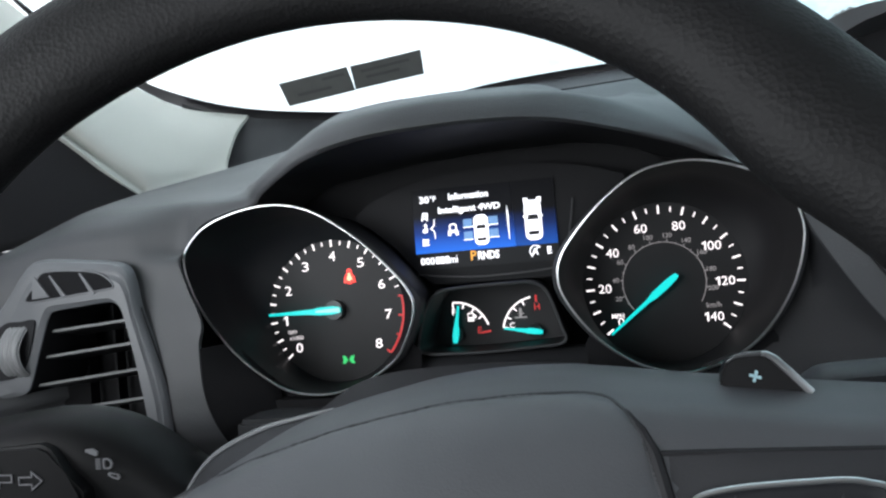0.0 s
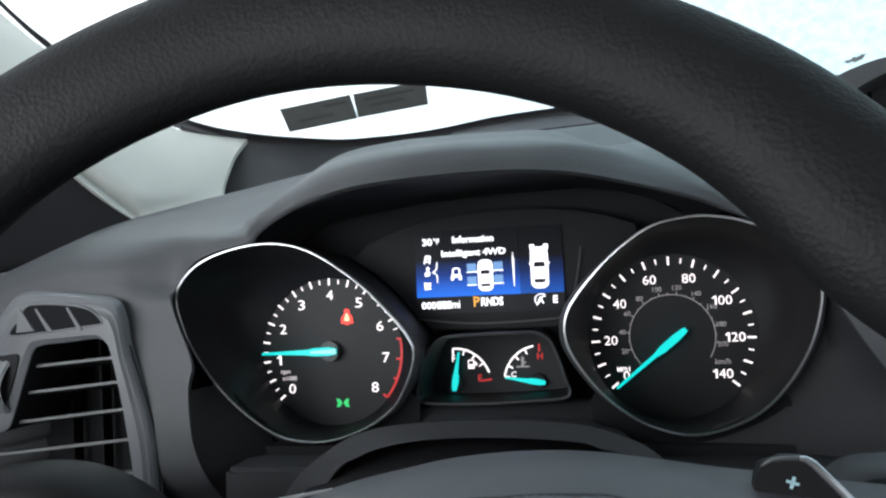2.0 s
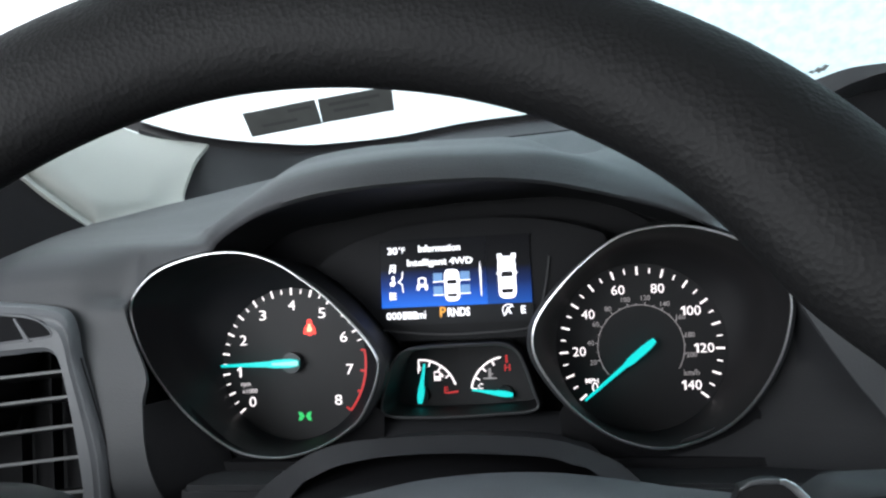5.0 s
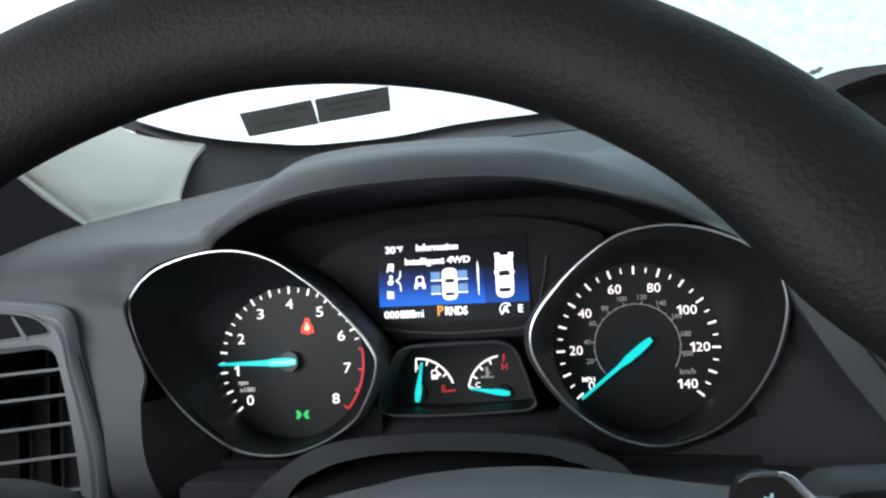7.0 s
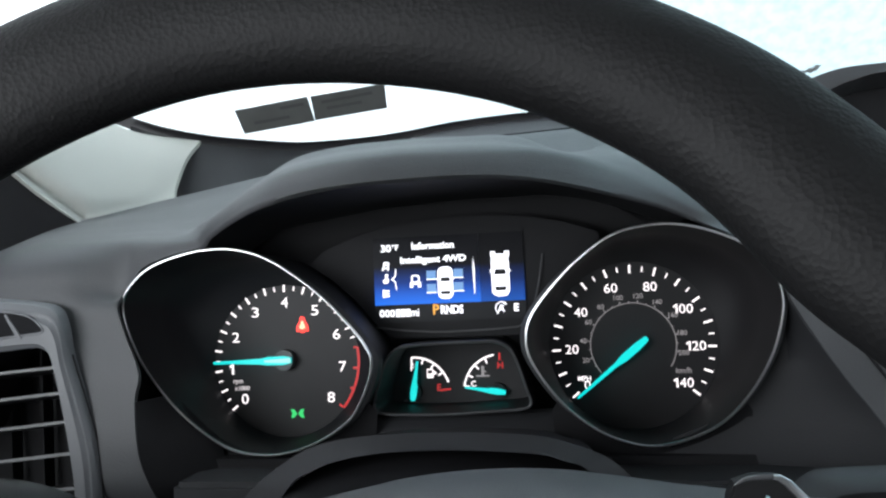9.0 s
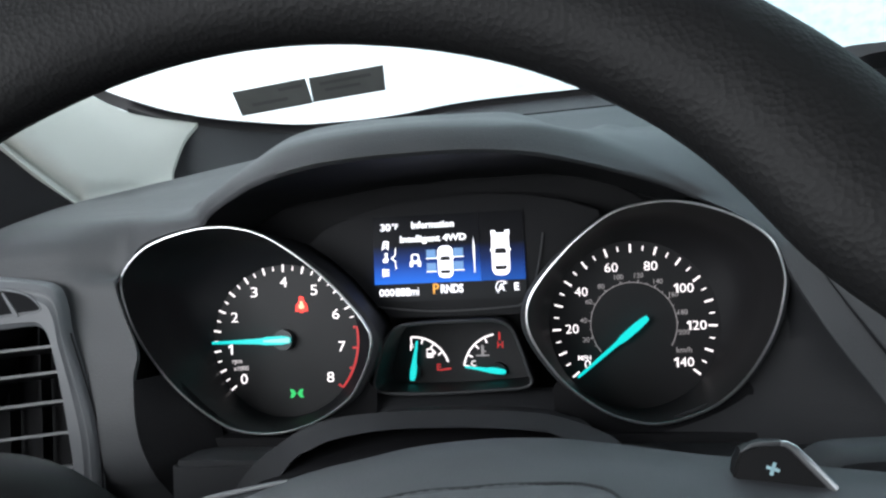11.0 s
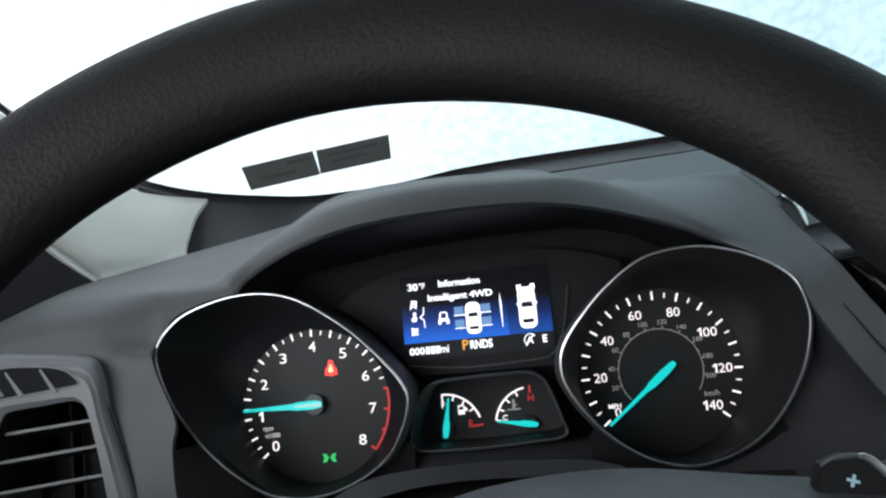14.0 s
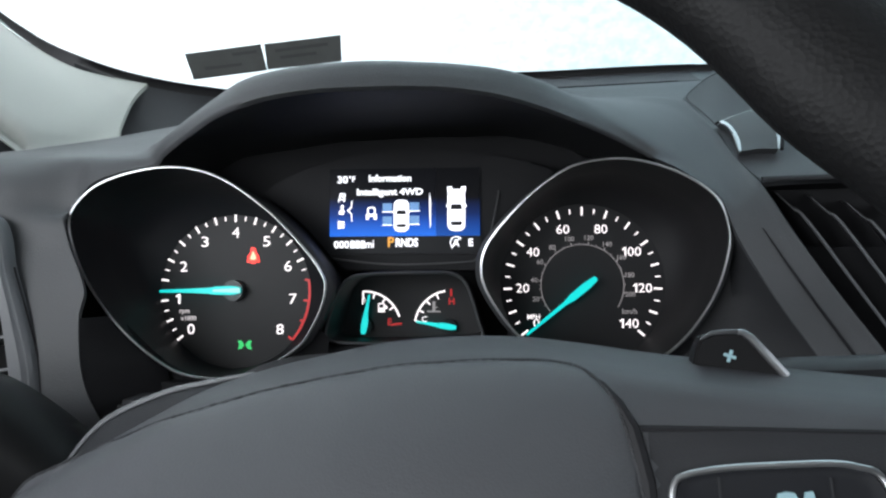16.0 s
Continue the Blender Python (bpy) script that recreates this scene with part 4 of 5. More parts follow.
Y = 0.5240
shown("display_text", lettering("Information", -0.0696, 0.0326, Y, 0.0044, 0.0262, bold=0.03), LCD_WHITE)
shown("display_text", lettering("Intelligent 4WD", -0.0697, 0.0236, Y, 0.0054, 0.0408, bold=0.03), LCD_WHITE)
shown("display_text", lettering("30", -0.0990, 0.0320, Y, 0.0046, 0.0064, bold=0.03), LCD_WHITE)
shown("display_text", lettering("\u00b0F", -0.0931, 0.0324, Y, 0.0036, 0.0040, bold=0.02), LCD_WHITE)
shown("display_text", lettering("000", -0.0997, -0.0081, Y, 0.0046, 0.0096, bold=0.028), LCD_WHITE)
for k in range(3):
    shown("digit_bar", block(-0.0942 + 0.0032 * k, -0.0916 + 0.0032 * k, Y, Y + 0.0003, -0.0104, -0.0058), LCD_WHITE)
shown("display_text", lettering("mi", -0.0822, -0.0080, Y, 0.0046, 0.0050), LCD_WHITE)
shown("display_text", lettering("P", -0.0690, -0.0067, Y, 0.0062, 0.0038, bold=0.018), LCD_ORANGE)
shown("display_text", lettering("RNDS", -0.0592, -0.0070, Y, 0.0054, 0.0138, bold=0.03), LCD_WHITE)
shown("display_text", lettering("E", -0.0200, -0.0072, Y, 0.0046, bold=0.03), LCD_WHITE)
shown("stop_symbol", arc_band(-0.0290, -0.0072, 0.0032, 0.0038, -140, 60, Y + 0.0003, 24), LCD_WHITE)
shown("stop_symbol", prism([(-0.0320, -0.0106), (-0.0314, -0.0108), (-0.0262, -0.0040), (-0.0268, -0.0036)], Y, Y + 0.0003), LCD_WHITE)
shown("stop_symbol", lettering("A", -0.0292, -0.0074, Y, 0.0044, bold=0.02), LCD_WHITE)


def car_symbol(cx, cz, w, h, name):
    """A car seen from above: body, two mirrors, dark windows."""
    shown(name, prism(rounded(cx - w / 2, cx + w / 2, cz - h / 2, cz + h / 2, w * 0.36), Y, Y + 0.0003), LCD_WHITE)
    for s in (-1, 1):
        shown("mirror_mark", block(cx + s * w * 0.5 - 0.0008, cx + s * w * 0.5 + 0.0008, Y, Y + 0.0003, cz + h * 0.10, cz + h * 0.16), LCD_WHITE)
    shown("window_mark", prism([(cx - w * 0.34, cz + h * 0.04), (cx + w * 0.34, cz + h * 0.04), (cx + w * 0.28, cz + h * 0.17), (cx - w * 0.28, cz + h * 0.17)], Y - 0.0004, Y), GLOSS)
    shown("window_mark", prism([(cx - w * 0.28, cz - h * 0.36), (cx + w * 0.28, cz - h * 0.36), (cx + w * 0.34, cz - h * 0.26), (cx - w * 0.34, cz - h * 0.26)], Y - 0.0004, Y), GLOSS)


car_symbol(-0.0626, 0.0094, 0.0094, 0.0196, "car_symbol")
for x, lift in ((-0.0742, 0.0), (-0.0574, 0.0004)):
    for z in (0.0121, 0.0040):
        shown("axle_mark", block(x, x + 0.0058, Y + 0.0001, Y + 0.0003, z + lift, z + lift + 0.0050), LCD_GREY)
        shown("axle_line", block(x - 0.0002, x + 0.0062, Y - 0.0001, Y + 0.0001, z + lift - 0.0006, z + lift), LCD_WHITE)
shown("bonnet_symbol", frame_plate(rounded(-0.0838, -0.0786, 0.0090, 0.0150, 0.0018), rounded(-0.0829, -0.0795, 0.0108, 0.0142, 0.0010), Y, Y + 0.0003), LCD_WHITE)
for x in (-0.0846, -0.0796):
    shown("wheel_mark", block(x, x + 0.0018, Y, Y + 0.0003, 0.0072, 0.0104), LCD_WHITE)
car_symbol(-0.0288, 0.0120, 0.0108, 0.0244, "vehicle_symbol")
shown("bonnet_mark", block(-0.0340, -0.0236, Y, Y + 0.0003, 0.0170, 0.0254), LCD_WHITE)
for x in (-0.0343, -0.0259):
    shown("headlamp_mark", block(x, x + 0.0029, Y, Y + 0.0003, 0.0240, 0.0270), LCD_WHITE)
for z in (0.0036, 0.0052, 0.0068):
    shown("list_mark", block(-0.1008, -0.0978, Y, Y + 0.0003, z - 0.0016, z - 0.0006), LCD_WHITE)
shown("list_mark", block(-0.1020, -0.1008, Y, Y + 0.0003, 0.0018, 0.0066), LCD_WHITE)
shown("seat_mark", prism([(-0.1012 + x, 0.0104 + z) for x, z in ((0, 0), (0.0026, 0), (0.0034, 0.0022), (0.0024, 0.0034), (0.0030, 0.0052), (0.0018, 0.0062), (0.0008, 0.0050), (0.0014, 0.0032), (-0.0004, 0.0018))], Y, Y + 0.0003), LCD_WHITE)
for k, (x0, x1) in enumerate(((-0.1020, -0.1006), (-0.0986, -0.0978))):
    shown("road_mark", prism([(x0, 0.0182), (x0 + 0.0008, 0.0182), (x1 + 0.0006, 0.0232), (x1 - 0.0002, 0.0232)], Y, Y + 0.0003), LCD_WHITE)
for z in (0.0194, 0.0212, 0.0228):
    shown("road_mark", block(-0.1008, -0.0980, Y, Y + 0.0003, z, z + 0.0008), LCD_WHITE)
shown("menu_cursor", prism([(-0.0965, 0.0128), (-0.0940, 0.0150), (-0.0935, 0.0190), (-0.0930, 0.0190), (-0.0934, 0.0146), (-0.0952, 0.0128), (-0.0934, 0.0110), (-0.0930, 0.0060), (-0.0935, 0.0060), (-0.0940, 0.0108)], Y, Y + 0.0003), LCD_WHITE)

# black mask round the dials
part("mask", prism([(-0.255, -0.13), (-0.255, 0.010), (-0.205, 0.026), (-0.160, 0.060), (0.030, 0.060), (0.085, 0.026), (0.13, 0.005), (0.13, -0.13)], FACE + 0.004, FACE + 0.012), BLACK, cluster)
part("mask_bridge", sheet([[Vector((x, y, z)) for x in [-0.118 + 0.122 * k / 12 for k in range(13)]] for y, z in ((0.52, -0.0672), (0.506, -0.0690), (0.497, -0.076), (0.492, -0.090))], back=(0, 0.002, -0.002)), DARK, cluster)
# blackened as well, for the shade under the dials
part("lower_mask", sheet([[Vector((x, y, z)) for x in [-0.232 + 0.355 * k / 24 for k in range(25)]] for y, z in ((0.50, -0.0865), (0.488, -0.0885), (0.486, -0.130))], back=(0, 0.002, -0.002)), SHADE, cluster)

# ---- steering column shroud ----
shroud = thing("steering_column_shroud", (-0.06, 0.44, -0.12), "dark grey arched plastic steering column shroud", "column shroud")
ARCH = spline([(-0.172, 0.44, -0.115), (-0.1576, 0.44, -0.0952), (-0.1400, 0.44, -0.0815), (-0.1215, 0.44, -0.0718), (-0.095, 0.44, -0.0670), (-0.0510, 0.44, -0.0656), (-0.008, 0.44, -0.0677), (0.0140, 0.44, -0.0732), (0.0320, 0.44, -0.0825), (0.052, 0.44, -0.105)], 60)
SLOT = spline([(-0.150, 0.432, -0.115), (-0.1321, 0.432, -0.0892), (-0.1198, 0.432, -0.0816), (-0.1078, 0.432, -0.0770), (-0.0844, 0.432, -0.0730), (-0.0503, 0.432, -0.0718), (-0.0089, 0.432, -0.0738), (0.0060, 0.432, -0.0776), (0.0180, 0.432, -0.0826), (0.035, 0.432, -0.105)], 60)
part("arch", sheet([[q + Vector((0, 0.05, -0.016)) for q in ARCH], [q + Vector((0, 0.006, -0.0012)) for q in ARCH], ARCH, [q + Vector((0, -0.001, -0.0008)) for q in SLOT], SLOT, [q + Vector((0, 0.05, 0.001)) for q in SLOT]]), SHROUD, shroud)
part("inner_cover", sheet([[Vector((x, y, z - 2.2 * (x + 0.06) ** 2)) for x in [-0.15 + 0.18 * k / 20 for k in range(21)]] for y, z in ((0.475, -0.074), (0.43, -0.083), (0.36, -0.092), (0.30, -0.10), (0.29, -0.16))], back=(0, 0.002, -0.002)), BLACK, shroud)

# ---- steering wheel ----
wheel = thing("steering_wheel", (-0.052, 0.21, -0.09), "dark grained vinyl steering wheel with a padded hub", "steering wheel")
WC, WT, WR = Vector((-0.0548, 0.1804, -0.0735)), radians(19.39), 0.1624
WY, WTURN = 0.0, radians(5.77)
# the rim swells inwards at the thumb grips and draws back below them
GRIP = [(-90, 0.0), (-40, 0.4), (-15, 0.9), (5, 2.1), (20, 5.6), (35, -4.6), (50, -1.6), (65, -1.0), (80, -0.9), (100, 0.7), (125, 0.3), (145, -4.6), (160, 5.6), (175, 2.1), (195, 0.9), (220, 0.4), (270, 0.0)]
SWELL = [(-90, 0.0), (5, -0.3), (20, -0.5), (35, 1.0), (50, -0.4), (65, -0.7), (80, 0.4), (100, 1.6), (125, 2.0), (145, 1.5), (160, -0.5), (175, -0.3), (270, 0.0)]


def round_rim(table, a):
    """A value in metres at the angle a (radians) round the rim, with the corners rounded off."""
    d = (math.degrees(a) + 90) % 360 - 90
    xs, ys = [p[0] for p in table], [p[1] for p in table]
    return 0.001 * sum(float(np.interp(d + k, xs, ys)) for k in range(-4, 5)) / 9


WU = Vector((math.cos(WY), math.sin(WY), 0))
WV = Vector((-math.sin(WY) * math.sin(WT), math.cos(WY) * math.sin(WT), math.cos(WT)))
WN = WU.cross(WV)
bm = bmesh.new()
rings = []
for i in range(160):
    a = 2 * math.pi * i / 160
    out = math.cos(a) * WU + math.sin(a) * WV
    across, along = math.cos(WTURN) * out - math.sin(WTURN) * WN, math.sin(WTURN) * out + math.cos(WTURN) * WN
    wide = 0.0185 + round_rim(SWELL, a)
    rings.append([bm.verts.new(WC + (WR + round_rim(GRIP, a)) * out + wide * math.cos(b) * across + 0.0138 * math.sin(b) * along) for b in (2 * math.pi * k / 28 for k in range(28))])
for i in range(160):
    p, q = rings[i], rings[(i + 1) % 160]
    for k in range(28):
        bm.faces.new((p[k], p[(k + 1) % 28], q[(k + 1) % 28], q[k]))
part("rim", bm, RIM, wheel, "black grained rim")

# hub: one moulded cover with the padded horn plate let into it
CREST_X = [(-0.215, -0.150), (-0.185, -0.124), (-0.160, -0.106), (-0.140, -0.0930), (-0.118, -0.0785), (-0.098, -0.0672), (-0.082, -0.0592), (-0.065, -0.0537), (-0.050, -0.0502), (-0.035, -0.0470), (-0.015, -0.0449), (0.005, -0.0448), (0.022, -0.0465), (0.040, -0.0490), (0.055, -0.0507), (0.075, -0.0530), (0.105, -0.0558), (0.135, -0.0585)]
TOPLINE = spline([(x, 0, z) for x, z in CREST_X], 70)
HUB_PROFILE = [(0.300, -0.040), (0.290, -0.010), (0.280, -0.0022), (0.270, 0.0), (0.255, 0.0002), (0.243, -0.0018), (0.237, -0.0030), (0.2325, -0.0045), (0.2285, -0.0075), (0.2235, -0.014), (0.2175, -0.030), (0.212, -0.060), (0.205, -0.12)]


def dome(x, dz):
    """How far the hub bulges towards the driver, dz below its crest."""
    return 0.016 * max(0.0, 1 - ((x + 0.055) / 0.09) ** 2) * ease((-dz - 0.004) / 0.03)


hub_rows = [[Vector((q.x, y - dome(q.x, dz), q.z + dz)) for q in TOPLINE] for y, dz in HUB_PROFILE]
cols = [spline(c, 60) for c in zip(*hub_rows)]
part("hub_cover", sheet([list(c) for c in zip(*cols)], back=(0, 0.003, -0.003)), HUB_COVER, wheel, "dark grey hub cover and spokes")


def crest_z(x):
    return float(np.interp(x, [p[0] for p in CREST_X], [p[1] for p in CREST_X]))


def hub_y(x, dz):
    k = [(d, y) for y, d in HUB_PROFILE[4:]][::-1]
    return float(np.interp(dz, [p[0] for p in k], [p[1] for p in k])) - dome(x, dz)


def pad_point(x, z, proud):
    return Vector((x, hub_y(x, z - crest_z(x)) - proud, z + 0.35 * proud))


PAD = spline([(-0.150, 0, -0.118), (-0.137, 0, -0.0890), (-0.1235, 0, -0.0800), (-0.0996, 0, -0.0698), (-0.0868, 0, -0.0644), (-0.0755, 0, -0.0609), (-0.0595, 0, -0.0562), (-0.040, 0, -0.0520), (-0.0245, 0, -0.0495), (-0.0095, 0, -0.0484), (0.0015, 0, -0.0481), (0.0085, 0, -0.0482), (0.0150, 0, -0.0488), (0.0203, 0, -0.0501), (0.0240, 0, -0.0530), (0.0265, 0, -0.0565), (0.0285, 0, -0.0618), (0.0298, 0, -0.0678), (0.0308, 0, -0.0718), (0.0320, 0, -0.09), (0.031, 0, -0.16), (-0.05, 0, -0.165), (-0.13, 0, -0.16)], 130, True)
mid = Vector((-0.05, 0, -0.105))
pad_rows = []
for s in (1.0, 0.995, 0.98, 0.95, 0.9, 0.82, 0.72, 0.6, 0.45, 0.3, 0.15, 0.02):
    lift = 0.0022 * math.sqrt(max(0.0, 1 - s ** 8)) - (0.0006 if s == 1.0 else 0)
    pad_rows.append([pad_point(*(mid.lerp(q, s).xz), lift) for q in PAD])
part("horn_pad", sheet(pad_rows, True), HUB, wheel, "padded dark grey horn cover with a stitched seam")
part("pad_seam", tube([pad_point(q.x, q.z, -0.0001) for q in PAD], 0.00055, 6, True), DARK, wheel, "dark joint round the horn cover")
stitches, way = bmesh.new(), spline([pad_point(q.x, q.z, 0.0002) for q in PAD if q.z > -0.085], 330)
for k in range(0, 326, 4):
    jog = Vector((0, 0, 0.00025 * noise.noise(Vector((k * 0.7, 0, 0)))))
    tube([way[k] + jog, way[k + 1] + jog, way[k + 2] + jog], 0.0005, 5, bm=stitches)
part("stitching", stitches, SPOKE, wheel, "dark stitches along the seam")
part("pad_gap", tube([pad_point(*q, -0.0003) for q in ((0.0215, -0.0509), (0.0243, -0.0530), (0.0276, -0.0570), (0.0303, -0.0622), (0.0316, -0.0680), (0.0326, -0.0730), (0.034, -0.090))], [0.0003, 0.0008, 0.0013, 0.0017, 0.0019, 0.0020, 0.0020], 8), BLACK, wheel)
part("spoke_joint", tube([pad_point(*q, 0.0) for q in ((0.0315, -0.0620), (0.047, -0.0623), (0.068, -0.0628), (0.0855, -0.0632), (0.11, -0.0645), (0.13, -0.066))], 0.0008, 6), BLACK, wheel)
part("spoke_plate", sheet([[pad_point(x, z - 0.03 * max(0.0, x - 0.07), 0.0005) for x in [0.0335 + 0.004 * k for k in range(26)]] for z in (-0.0628, -0.0640, -0.0665, -0.071, -0.080, -0.095)], back=(0, 0.001, 0)), SPOKE, wheel, "darker lower plate of the spoke")
BACK_EDGE = spline([(-0.1330, 0.270, -0.0900), (-0.1262, 0.270, -0.0788), (-0.1160, 0.270, -0.0690), (-0.0990, 0.270, -0.0615), (-0.0850, 0.270, -0.0582), (-0.0720, 0.270, -0.0556)], 24)
part("back_cover", sheet([[q + Vector((0.002, 0.02, -0.004)) for q in BACK_EDGE], BACK_EDGE, [q + Vector((0.001, -0.004, -0.0012)) for q in BACK_EDGE], [q + Vector((0.006, -0.012, -0.0110)) for q in BACK_EDGE]]), SPOKE, wheel, "dark moulded rear cover of the hub")
part("cover_edge", tube([q + Vector((0, -0.002, 0)) for q in BACK_EDGE], [0.0005 + 0.0004 * math.sin(math.pi * k / 23) for k in range(24)], 6), VENT, wheel, "pale moulded edge")

# switch panel on the right-hand spoke
SWITCH = [(0.0374, -0.0880), (0.0374, -0.0770), (0.0385, -0.0730), (0.0410, -0.0717), (0.0450, -0.0709), (0.0525, -0.0701), (0.0650, -0.0695), (0.0735, -0.0693), (0.0785, -0.0700), (0.0830, -0.0718), (0.0855, -0.080), (0.082, -0.092), (0.06, -0.097), (0.043, -0.096)]
sw = [(q.x, q.z) for q in spline([(x, 0, z) for x, z in SWITCH], 70, True)]
panel = part("switch_panel", sheet([[pad_point(0.06 + (x - 0.06) * k, -0.0815 + (z + 0.0815) * k, proud) for x, z in sw] for k, proud in ((1.0, 0.0008), (0.95, 0.0016), (0.88, 0.0010), (0.82, 0.0008), (0.5, 0.0008), (0.02, 0.0008))], True), GLOSS, wheel, "black switch panel with small lit marks")
part("switch_frame", tube([pad_point(x, z, 0.0016) for x, z in sw], 0.0008, 8, True), SATIN, panel, "silver frame")
for x0, x1 in ((0.0478, 0.0484), (0.0720, 0.0726)):
    part("switch_divider", sheet([[pad_point(x, z, 0.0012) for x in (x0, x1)] for z in (-0.0722, -0.080, -0.090)], back=(0, 0.0006, 0)), SPOKE, panel)
for pts in (((0.0598, -0.0775), (0.0604, -0.0750), (0.0622, -0.0744), (0.0640, -0.0746), (0.0648, -0.0760), (0.0640, -0.0778)), ((0.0660, -0.0765), (0.0662, -0.0745), (0.0678, -0.0742), (0.0682, -0.0755), (0.0674, -0.0768))):
    part("switch_mark", prism(pts, pad_point(0.063, -0.076, 0.0014).y, pad_point(0.063, -0.076, 0.0006).y), PLUS_MARK, panel, "dim turquoise symbol")

# shift paddle behind the right-hand spoke
PADDLE = [(0.0490, -0.0560), (0.0505, -0.0470), (0.0520, -0.0437), (0.0572, -0.0419), (0.0623, -0.0421), (0.0651, -0.0442), (0.0730, -0.0535), (0.0745, -0.0620), (0.050, -0.0620)]
paddle = part("shift_paddle", prism(PADDLE, 0.2505, 0.256, 0.0006), STALK, wheel, "black shift paddle with a plus mark")
part("paddle_edge", tube([(0.0518, 0.2503, -0.0440), (0.0545, 0.2503, -0.0424), (0.0573, 0.2503, -0.0420), (0.0612, 0.2503, -0.0419)], [0.0003, 0.0006, 0.0007, 0.0007], 8), FLANGE, paddle, "dull upper edge")
part("paddle_edge", tube([(0.0605, 0.2503, -0.0419), (0.0625, 0.2503, -0.0421), (0.0645, 0.2503, -0.0434), (0.0685, 0.2503, -0.0478), (0.0733, 0.2503, -0.0532)], [0.0006, 0.0008, 0.0010, 0.0011, 0.0011], 8), SATIN, paddle, "bright edge")
for turn in (18, 108):
    part("plus_mark", tick(0.0592, -0.0482, -0.0016, 0.0016, 0.0008, turn, 0.2504), PLUS_MARK, paddle)

# ---- stalks ----
stalk = thing("turn_signal_stalk", (-0.15, 0.32, -0.10), "dark plastic turn signal stalk with pale symbols", "control stalk")
ST_TOP = spline([(-0.134, 0.325, -0.1120), (-0.149, 0.322, -0.0930), (-0.160, 0.320, -0.0815), (-0.180, 0.316, -0.0665), (-0.196, 0.313, -0.0600), (-0.212, 0.311, -0.0580), (-0.232, 0.310, -0.0595), (-0.270, 0.31, -0.066), (-0.31, 0.31, -0.075)], 40)
part("lever", sheet([[q + Vector((0, 0.03, -0.02)) for q in ST_TOP], [q + Vector((0, 0.012, -0.001)) for q in ST_TOP], ST_TOP, [q + Vector((0, -0.009, -0.0045)) for q in ST_TOP], [q + Vector((0, -0.0145, -0.010)) for q in ST_TOP], [q + Vector((0, -0.016, -0.020)) for q in ST_TOP], [q + Vector((0, -0.012, -0.040)) for q in ST_TOP], [q + Vector((0, 0.01, -0.06)) for q in ST_TOP]]), STALK, stalk)
KNOB = [(-0.190, -0.089), (-0.1965, -0.0805), (-0.2035, -0.0715), (-0.2085, -0.0693), (-0.240, -0.0715), (-0.30, -0.078), (-0.30, -0.105), (-0.19, -0.105)]
part("end_cap", prism(KNOB, 0.2915, 0.31, 0.0015), STALK, stalk)
IM = 0.2905
part("arrow_symbol", frame_plate([(-0.2176, -0.0817), (-0.2116, -0.0817), (-0.2116, -0.0794), (-0.2061, -0.0834), (-0.2116, -0.0874), (-0.2116, -0.0851), (-0.2176, -0.0851)], [(-0.2171, -0.0822), (-0.2111, -0.0822), (-0.2111, -0.0805), (-0.2070, -0.0834), (-0.2111, -0.0863), (-0.2111, -0.0846), (-0.2171, -0.0846)], IM, IM + 0.0006), ICON_WHITE, stalk)
part("arrow_symbol", frame_plate([(-0.2206, -0.0807), (-0.2266, -0.0807), (-0.2266, -0.0784), (-0.2321, -0.0824), (-0.2266, -0.0864), (-0.2266, -0.0841), (-0.2206, -0.0841)], [(-0.2211, -0.0812), (-0.2271, -0.0812), (-0.2271, -0.0795), (-0.2312, -0.0824), (-0.2271, -0.0853), (-0.2271, -0.0836), (-0.2211, -0.0836)], IM, IM + 0.0006), ICON_WHITE, stalk)


def on_lever(cx, cz, pts):
    """A symbol on the slanting front of the lever, drawn from small offsets."""
    return prism([(cx + x, cz + z) for x, z in pts], 0.2985, 0.2995)


lamp_d = [(-0.1843, -0.0772), (-0.1822, -0.0770), (-0.1808, -0.0777), (-0.1800, -0.0793), (-0.1806, -0.0808), (-0.1820, -0.0815), (-0.1841, -0.0814), (-0.1844, -0.0793)]
part("lamp_symbol", frame_plate(lamp_d, [(-0.1824 + (x + 0.1824) * 0.66, -0.0793 + (z + 0.0793) * 0.70) for x, z in lamp_d], 0.2985, 0.2993), ICON_WHITE, stalk)
for k in range(5):
    part("beam_mark", block(-0.1876, -0.1853, 0.2984, 0.2992, -0.0814 + 0.00092 * k, -0.08088 + 0.00092 * k), ICON_WHITE, stalk)
part("direction_mark", on_lever(-0.1892, -0.0746, ((-0.0030, 0.0004), (-0.0026, 0.0014), (0.0002, 0.0015), (0.0026, 0.0002), (0.0026, -0.0008), (0.0016, -0.0014), (-0.0006, -0.0006))), ICON_WHITE, stalk)
mark = [(-0.0030, 0.0004), (-0.0022, 0.0014), (0.0002, 0.0008), (0.0018, 0.0006), (0.0028, -0.0006), (0.0018, -0.0016), (-0.0008, -0.0010)]
part("direction_mark", frame_plate([(-0.1796 + x, -0.0841 + z) for x, z in mark], [(-0.1796 + x * 0.6, -0.0841 + z * 0.5) for x, z in mark], 0.2985, 0.2993), ICON_WHITE, stalk)

